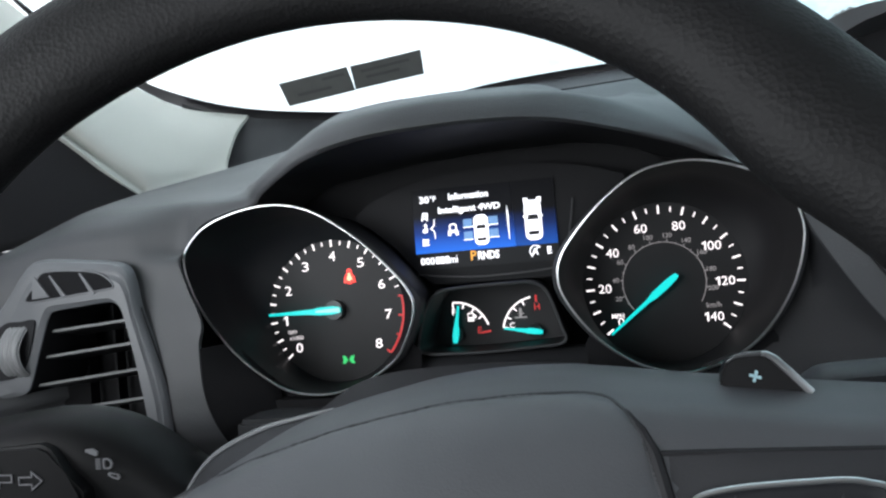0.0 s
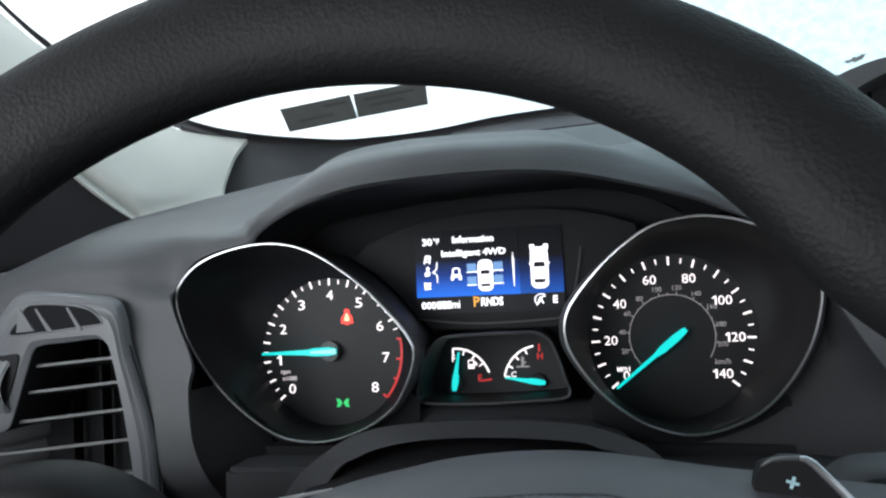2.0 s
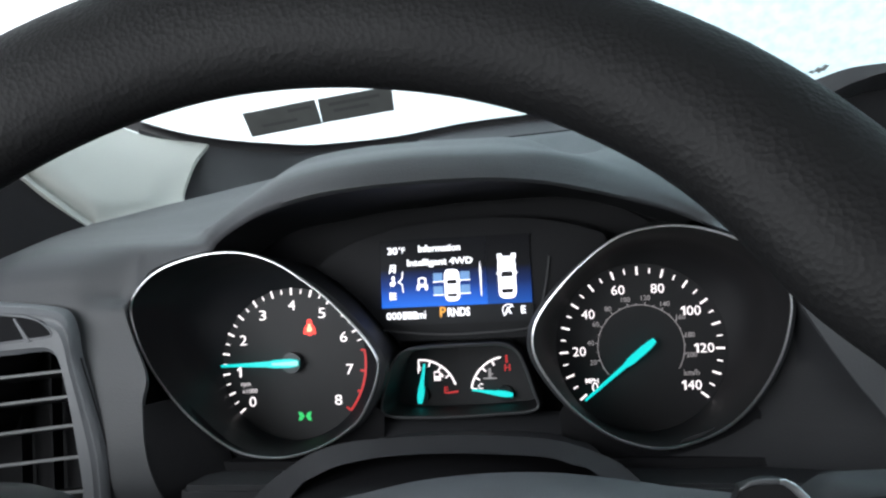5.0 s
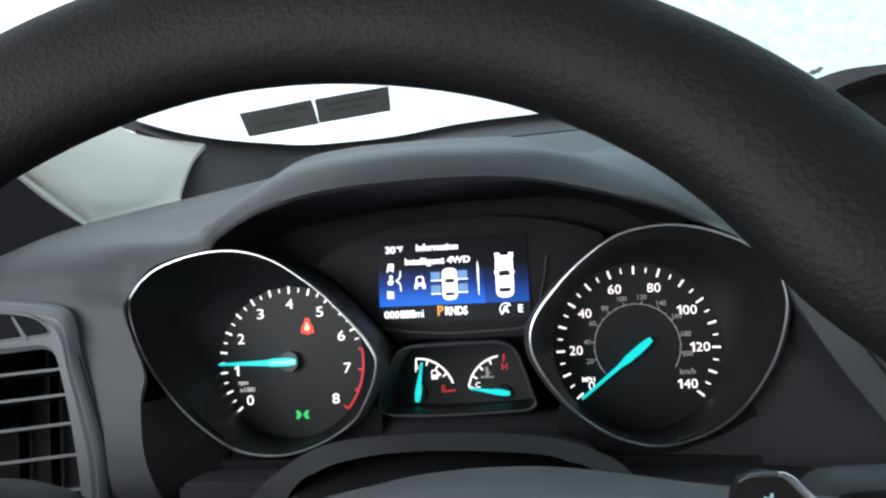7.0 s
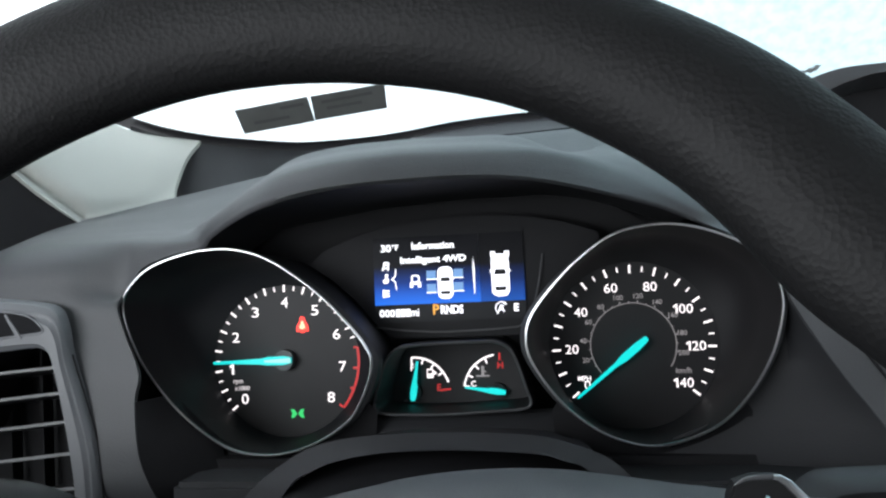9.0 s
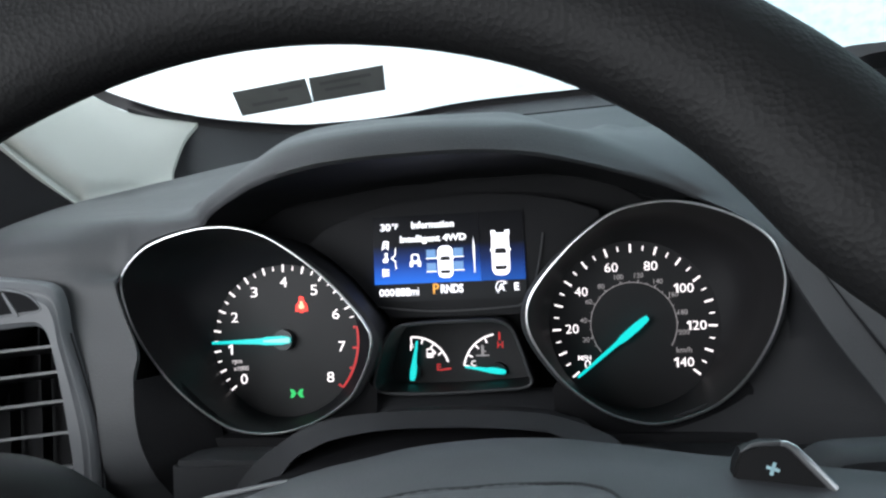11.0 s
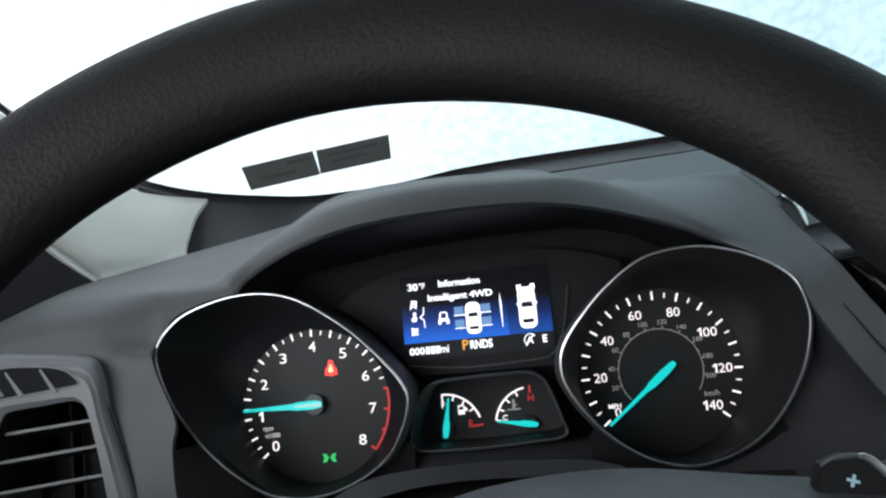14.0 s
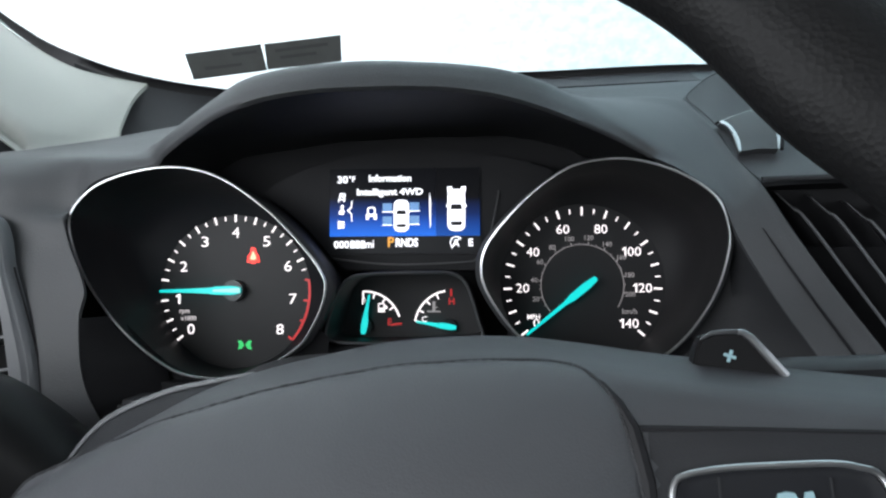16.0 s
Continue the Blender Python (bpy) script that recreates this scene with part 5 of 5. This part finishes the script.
wiper = thing("wiper_stalk", (0.08, 0.30, -0.07), "grey plastic wiper stalk behind the wheel", "control stalk")
W_TOP = spline([(0.066, 0.302, -0.0700), (0.0790, 0.302, -0.0610), (0.0860, 0.301, -0.0556), (0.0905, 0.300, -0.0540), (0.0980, 0.300, -0.0534), (0.120, 0.30, -0.0526), (0.18, 0.30, -0.050), (0.26, 0.30, -0.048)], 40)
part("lever", sheet([[q + Vector((0, 0.028, -0.016)) for q in W_TOP], [q + Vector((0, 0.016, -0.0015)) for q in W_TOP], W_TOP, [q + Vector((0.0004, -0.0060, -0.0022)) for q in W_TOP], [q + Vector((0.0010, -0.0075, -0.0034)) for q in W_TOP], [q + Vector((0.0018, -0.0060, -0.0110)) for q in W_TOP], [q + Vector((0.0025, 0.004, -0.022)) for q in W_TOP]]), SPOKE, wiper, angle=30)

# ---- left air vent ----
vent = thing("side_air_vent", (-0.30, 0.45, -0.11), "grey framed side air vent with dark louvers and a thumbwheel", "air vent")
VO = [(-0.420, -0.070), (-0.410, -0.055), (-0.395, -0.040), (-0.3780, -0.0250), (-0.3634, -0.0099), (-0.3545, 0.0008), (-0.3448, 0.0103), (-0.3350, 0.0132), (-0.3100, 0.0112), (-0.2880, 0.0085), (-0.2755, 0.0045), (-0.2705, -0.0060), (-0.2680, -0.0220), (-0.2607, -0.0460), (-0.2540, -0.0700), (-0.2516, -0.0910), (-0.2510, -0.1150), (-0.2525, -0.150), (-0.34, -0.150), (-0.42, -0.150)]
VI = [(-0.3900, -0.0765), (-0.3640, -0.0735), (-0.3500, -0.0705), (-0.3450, -0.0625), (-0.3395, -0.0475), (-0.3340, -0.0330), (-0.3295, -0.0230), (-0.3240, -0.0200), (-0.3050, -0.0185), (-0.2900, -0.0172), (-0.2830, -0.0178), (-0.2778, -0.0225), (-0.2738, -0.0360), (-0.2700, -0.0560), (-0.2668, -0.0780), (-0.2648, -0.0950), (-0.2650, -0.1200), (-0.267, -0.142), (-0.34, -0.142), (-0.395, -0.142)]
vo = [(q.x, q.z) for q in spline([(x, 0, z) for x, z in VO], 90, True)]
vi = [(q.x, q.z) for q in spline([(x, 0, z) for x, z in VI], 90, True)]


def lerp2(a, b, u):
    return [(p[0] + (q[0] - p[0]) * u, p[1] + (q[1] - p[1]) * u) for p, q in zip(a, b)]


rows = []
for u, y in ((0.0, 0.4600), (0.02, 0.4556), (0.07, 0.4530), (0.20, 0.4512), (0.27, 0.4516), (0.33, 0.4512), (0.42, 0.4494), (0.9, 0.4492), (1.0, 0.4515), (1.0, 0.4530)):
    rows.append([Vector((x, y, z)) for x, z in lerp2(vo, vi, u)])
part("frame", sheet(rows, True), VENT, vent, "satin grey frame", angle=30)
part("liner", sheet([[Vector((x, y, z)) for x, z in vi] for y in (0.4528, 0.505)], True), VOID, vent, "black inside of the vent")
part("frame_joint", tube([Vector((x + 0.0003, 0.4570, z)) for x, z in vo if x > -0.2685 and z < -0.018], 0.0006, 6), BLACK, vent)
part("duct", block(-0.42, -0.255, 0.520, 0.530, -0.16, 0.02), BLACK, vent, "black duct behind the louvers")
for za, zb, xa, xb in ((-0.0345, -0.0290, -0.352, -0.276), (-0.0510, -0.0436, -0.358, -0.2735), (-0.0690, -0.0600, -0.365, -0.271), (-0.0880, -0.0780, -0.370, -0.269), (-0.1070, -0.0975, -0.373, -0.267), (-0.1250, -0.1160, -0.373, -0.267)):
    lv = bmesh.new()
    front = [Vector((xa, 0.4600, za)), Vector((xb, 0.4600, zb))]
    sheet([[q + Vector((0, 0.0, 0.0005)) for q in front], [q + Vector((0, 0.030, -0.0035)) for q in front], [q + Vector((0, 0.030, -0.0050)) for q in front], [q + Vector((0, 0.0, -0.0009)) for q in front], [q + Vector((0, 0.0, 0.0005)) for q in front]], bm=lv)
    louver = part("louver", lv, LOUVER, vent)
    part("louver_edge", tube(front, 0.0010, 6), PALE, louver, "pale front edge")
for x in (-0.345, -0.3225, -0.300, -0.2785):
    part("vane", block(x - 0.0009, x + 0.0009, 0.505, 0.515, -0.14, -0.018), BLACK, vent)
# upper demister outlet with three fins
UP = [(-0.3530, -0.0130), (-0.3470, -0.0040), (-0.3410, 0.0036), (-0.3330, 0.0048), (-0.3240, 0.0046), (-0.3150, 0.0038), (-0.3060, 0.0026), (-0.2980, 0.0002), (-0.2925, -0.0040), (-0.2905, -0.0082), (-0.3000, -0.0095), (-0.3128, -0.0106), (-0.3339, -0.0124)]
up = [(q.x + 0.0098, q.z) for q in spline([(x, 0, z) for x, z in UP], 60, True)]
part("demister_outlet", prism(up, 0.4488, 0.4560), VOID, vent, "dark upper outlet")
part("demister_lip", tube([Vector((x, 0.4490, z)) for x, z in up], 0.0006, 6, True), VENT, vent)
for x0, x1, w in ((-0.3465, -0.3480, 0.0125), (-0.3350, -0.3265, 0.0030), (-0.3135, -0.3055, 0.0026)):
    part("fin", prism([(x0 + 0.0098, 0.0020), (x0 + 0.0110, 0.0024), (x1 + w + 0.0098, -0.0110), (x1 + 0.0098, -0.0118)], 0.4480, 0.4489), VENT, vent)
# thumbwheel in its well
part("wheel_well", prism([(q.x, q.z) for q in spline([(-0.3600, 0, -0.0262), (-0.3480, 0, -0.0252), (-0.3378, 0, -0.0250), (-0.3395, 0, -0.0350), (-0.3450, 0, -0.0500), (-0.3510, 0, -0.0585), (-0.3600, 0, -0.0612), (-0.375, 0, -0.060), (-0.3735, 0, -0.038)], 40, True)], 0.4478, 0.4490), BLACK, vent, "dark slot round the thumbwheel")
knurl = []
for k in range(29):
    u = k / 28
    ridge = 0.0008 * (0.5 + 0.5 * math.cos(u * 2 * math.pi * 5)) if 0.05 < u < 0.95 else -0.0012
    knurl.append([Vector((-0.3617 + 0.0165 * u + 0.010 * (math.sin(a) * 0.35 if a > 0 else 0), 0.4600 - (0.0195 + ridge) * math.cos(a), -0.0438 + (0.0190 + ridge) * math.sin(a))) for a in (radians(-85 + 170 * n / 24) for n in range(25))])
part("thumbwheel", sheet(knurl), PALE, vent, "ribbed grey thumbwheel")

# ---- centre stack with its vent ----
stack = thing("centre_stack", (0.17, 0.48, -0.05), "grey moulded centre stack panel beside the binnacle", "centre stack")
F_ROWS = [[(0.1190, 0.5835, 0.0900), (0.1232, 0.5615, 0.0763), (0.1277, 0.5315, 0.0588), (0.1328, 0.5045, 0.0368), (0.1385, 0.4845, 0.0225)],
          [(0.1460, 0.606, 0.1125), (0.1600, 0.578, 0.0885), (0.1640, 0.545, 0.0650), (0.1670, 0.508, 0.0400), (0.1700, 0.486, 0.0245)],
          [(0.1800, 0.610, 0.1150), (0.2000, 0.582, 0.0895), (0.2050, 0.548, 0.0650), (0.2080, 0.510, 0.0400), (0.2200, 0.488, 0.0250)]]
f_fine = [spline(r, 24) for r in F_ROWS]
part("face_panel", sheet([list(c) for c in zip(*[spline([r[k] for r in f_fine], 12) for k in range(24)])], back=(0, 0.004, -0.002)), DASH, stack)
part("panel_joint", tube(spline([(0.160, 0.607, 0.1165), (0.1440, 0.600, 0.1105), (0.1300, 0.588, 0.1000), (0.1215, 0.578, 0.0900), (0.1250, 0.555, 0.0768), (0.1300, 0.526, 0.0595)], 30), 0.0004, 6), DARK, stack)
centre_vent = thing("centre_air_vent", (0.19, 0.50, -0.03), "slanted black air vent with grey-edged louvers beside the speedometer", "air vent")
part("vent_well", sheet([[Vector((0.1410, y, 0.0225)), Vector((0.32, y, 0.026))] for y in (0.484, 0.53)] + [[Vector((0.20, 0.54, -0.17)), Vector((0.42, 0.54, -0.17))]]), BLACK, centre_vent, "black vent interior")
stack_edge = spline(OUTER_EDGE[7:], 40)
part("vent_wall", sheet([[q + Vector((0.0005, 0, 0)) for q in stack_edge], [q + Vector((0.006, 0.05, 0)) for q in stack_edge]]), BLACK, centre_vent)
LOUVER_LINE = [(0.1558, 0.508, 0.0188), (0.1600, 0.501, 0.0118), (0.1619, 0.497, 0.0084), (0.1639, 0.4955, 0.0072), (0.1703, 0.493, -0.0022), (0.1822, 0.490, -0.0209), (0.1939, 0.487, -0.0393), (0.2034, 0.484, -0.0543), (0.226, 0.478, -0.090), (0.245, 0.474, -0.120)]
for dx, dz in ((0.0, 0.0), (0.0188, -0.0022), (0.0385, -0.0058), (0.0585, -0.0085)):
    vp = spline([(x + dx, y, z + dz) for x, y, z in LOUVER_LINE], 40)
    lv = part("louver", sheet([vp, [q + Vector((0.006, 0.025, 0.004)) for q in vp]], back=(0.0012, 0, 0)), LOUVER, centre_vent)
    part("louver_edge", tube(vp, [0.0004 + 0.0005 * ease((k - 4) / 12) for k in range(40)], 6), VENT, lv, "grey front edge")
part("surround", tube(spline([(0.1400, 0.4835, 0.0245), (0.165, 0.484, 0.0252), (0.205, 0.486, 0.0262), (0.30, 0.488, 0.028)], 20), 0.0016, 8), SHROUD, centre_vent)

tab = thing("chrome_tab", (0.146, 0.53, 0.05), "small dark tab with bright chrome edges on the centre stack", "chrome trim")
TAB_L = spline([(0.1313, 0.533, 0.0655), (0.1338, 0.529, 0.0630), (0.1352, 0.523, 0.0588), (0.1358, 0.516, 0.0528), (0.1355, 0.510, 0.0475), (0.1347, 0.504, 0.0428)], 16)
TAB_R = spline([(0.1556, 0.536, 0.0740), (0.1578, 0.531, 0.0712), (0.1592, 0.524, 0.0655), (0.1592, 0.516, 0.0580), (0.1580, 0.510, 0.0510), (0.1563, 0.505, 0.0441)], 16)
part("plate", sheet([TAB_L, [a.lerp(b, 0.5) + Vector((0, -0.0008, 0.0008)) for a, b in zip(TAB_L, TAB_R)], TAB_R], back=(0, 0.006, -0.002)), FLANGE, tab, "dark grey plate")
part("edge", tube(TAB_L, [0.0006, 0.0010] + [0.0014] * 10 + [0.0013, 0.0011, 0.0008, 0.0005], 8), CHROME, tab, "bright chrome edge")
part("edge", tube(TAB_R, [0.0005, 0.0008] + [0.0011] * 10 + [0.0010, 0.0008, 0.0006, 0.0004], 8), CHROME, tab, "bright chrome edge")
part("edge", tube([TAB_L[0], TAB_L[0].lerp(TAB_R[0], 0.5) + Vector((0, 0, 0.0004)), TAB_R[0]], 0.0005, 6), CHROME, tab, "thin bright chrome edge")
part("slot", tube([TAB_R[9] + Vector((0.0018, 0.001, 0)), TAB_R[12] + Vector((0.0022, 0.001, 0)), TAB_R[15] + Vector((0.0020, 0.001, 0))], [0.0008, 0.0016, 0.0012], 8), BLACK, tab, "dark slot beside the tab")
part("slot", tube([TAB_L[0] + Vector((-0.0030, 0.001, -0.0014)), TAB_L[0] + Vector((-0.0006, 0.001, 0))], [0.0006, 0.0010], 8), BLACK, tab, "dark slot beside the tab")

hoodc = thing("display_hood", (0.27, 0.60, 0.08), "grey hood over the centre display", "dash hood")
HA = spline([(0.150, 0.60, 0.108), (0.165, 0.60, 0.1280), (0.1798, 0.60, 0.1350), (0.1977, 0.60, 0.1394), (0.2213, 0.60, 0.1405), (0.28, 0.60, 0.1425), (0.42, 0.60, 0.142)], 30)
HB = spline([(0.160, 0.60, 0.100), (0.174, 0.60, 0.1175), (0.1924, 0.60, 0.1274), (0.2041, 0.60, 0.1309), (0.2209, 0.60, 0.1343), (0.28, 0.60, 0.1365), (0.42, 0.60, 0.136)], 30)
part("shell", sheet([[q + Vector((0.01, 0.16, -0.01)) for q in HA], [q + Vector((0, 0.03, 0.001)) for q in HA], HA, HB, [q + Vector((0.004, 0.04, -0.003)) for q in HB]]), DASH, hoodc)
part("recess", block(0.20, 0.42, 0.645, 0.655, 0.02, 0.135), BLACK, hoodc, "dark recess of the centre display")
part("foot", block(0.19, 0.42, 0.61, 0.64, 0.02, 0.085, 0.003), DASH, hoodc)

# ---- stickers on the glass ----
def glass_card(x0, x1, za, zb, h, slant, proud=0.003):
    rows = []
    for k in (0, 1):
        row = []
        for u in (0, 0.5, 1):
            x = x0 + (x1 - x0) * u + slant * (1 - k)
            z = za + (zb - za) * u + h * k
            y = WS_Y - (z - WS_Z) / WS_SLOPE
            row.append(Vector((x, y - 0.16 * (x - 0.16) ** 2 - proud, z)))
        rows.append(row)
    return sheet(rows, back=(0, 0.0006, 0.0006))


for base, card, bars, label in (((-0.276, 0.83, 0.18), (-0.3140, -0.2375, 0.1729, 0.1806, 0.0185, -0.0018), ((-0.268, -0.243, 0.1905, 0.1930), (-0.300, -0.262, 0.1800, 0.1838)), "dark grey back of a paper sticker low on the windshield"),
                                ((-0.196, 0.83, 0.19), (-0.2338, -0.1580, 0.1811, 0.1876, 0.0180, -0.0045), ((-0.225, -0.172, 0.1935, 0.1985), (-0.222, -0.185, 0.1888, 0.1922)), "dark grey back of a printed sticker, tilted beside its twin")):
    sticker = solid("windshield_sticker", glass_card(*card), STICKER, base, label, "sticker", group="stickers on the windshield")
    for x0, x1, z0, z1 in bars:
        part("print_bar", glass_card(x0, x1, z0, z1, 0.0022, 0.0, 0.0036), PAPER_GREY, sticker)

# half-melted smear of snow on the glass
smear = solid("snow_smear", sheet([[on_glass(0.2325 + 0.0145 * k / 12 + 0.0012 * j, 0.8330 - 0.0075 * (j / 3) * (0.4 + 0.6 * k / 12) - 0.0012 * math.sin(k * 1.3 + j) - 0.001 * k / 12, -0.0035) for k in range(13)] for j in range(4)], back=(0, -0.0006, -0.0006)), SMEAR, (0.24, 0.83, 0.19), "small grey smear of melting snow on the windshield", "snow smear")
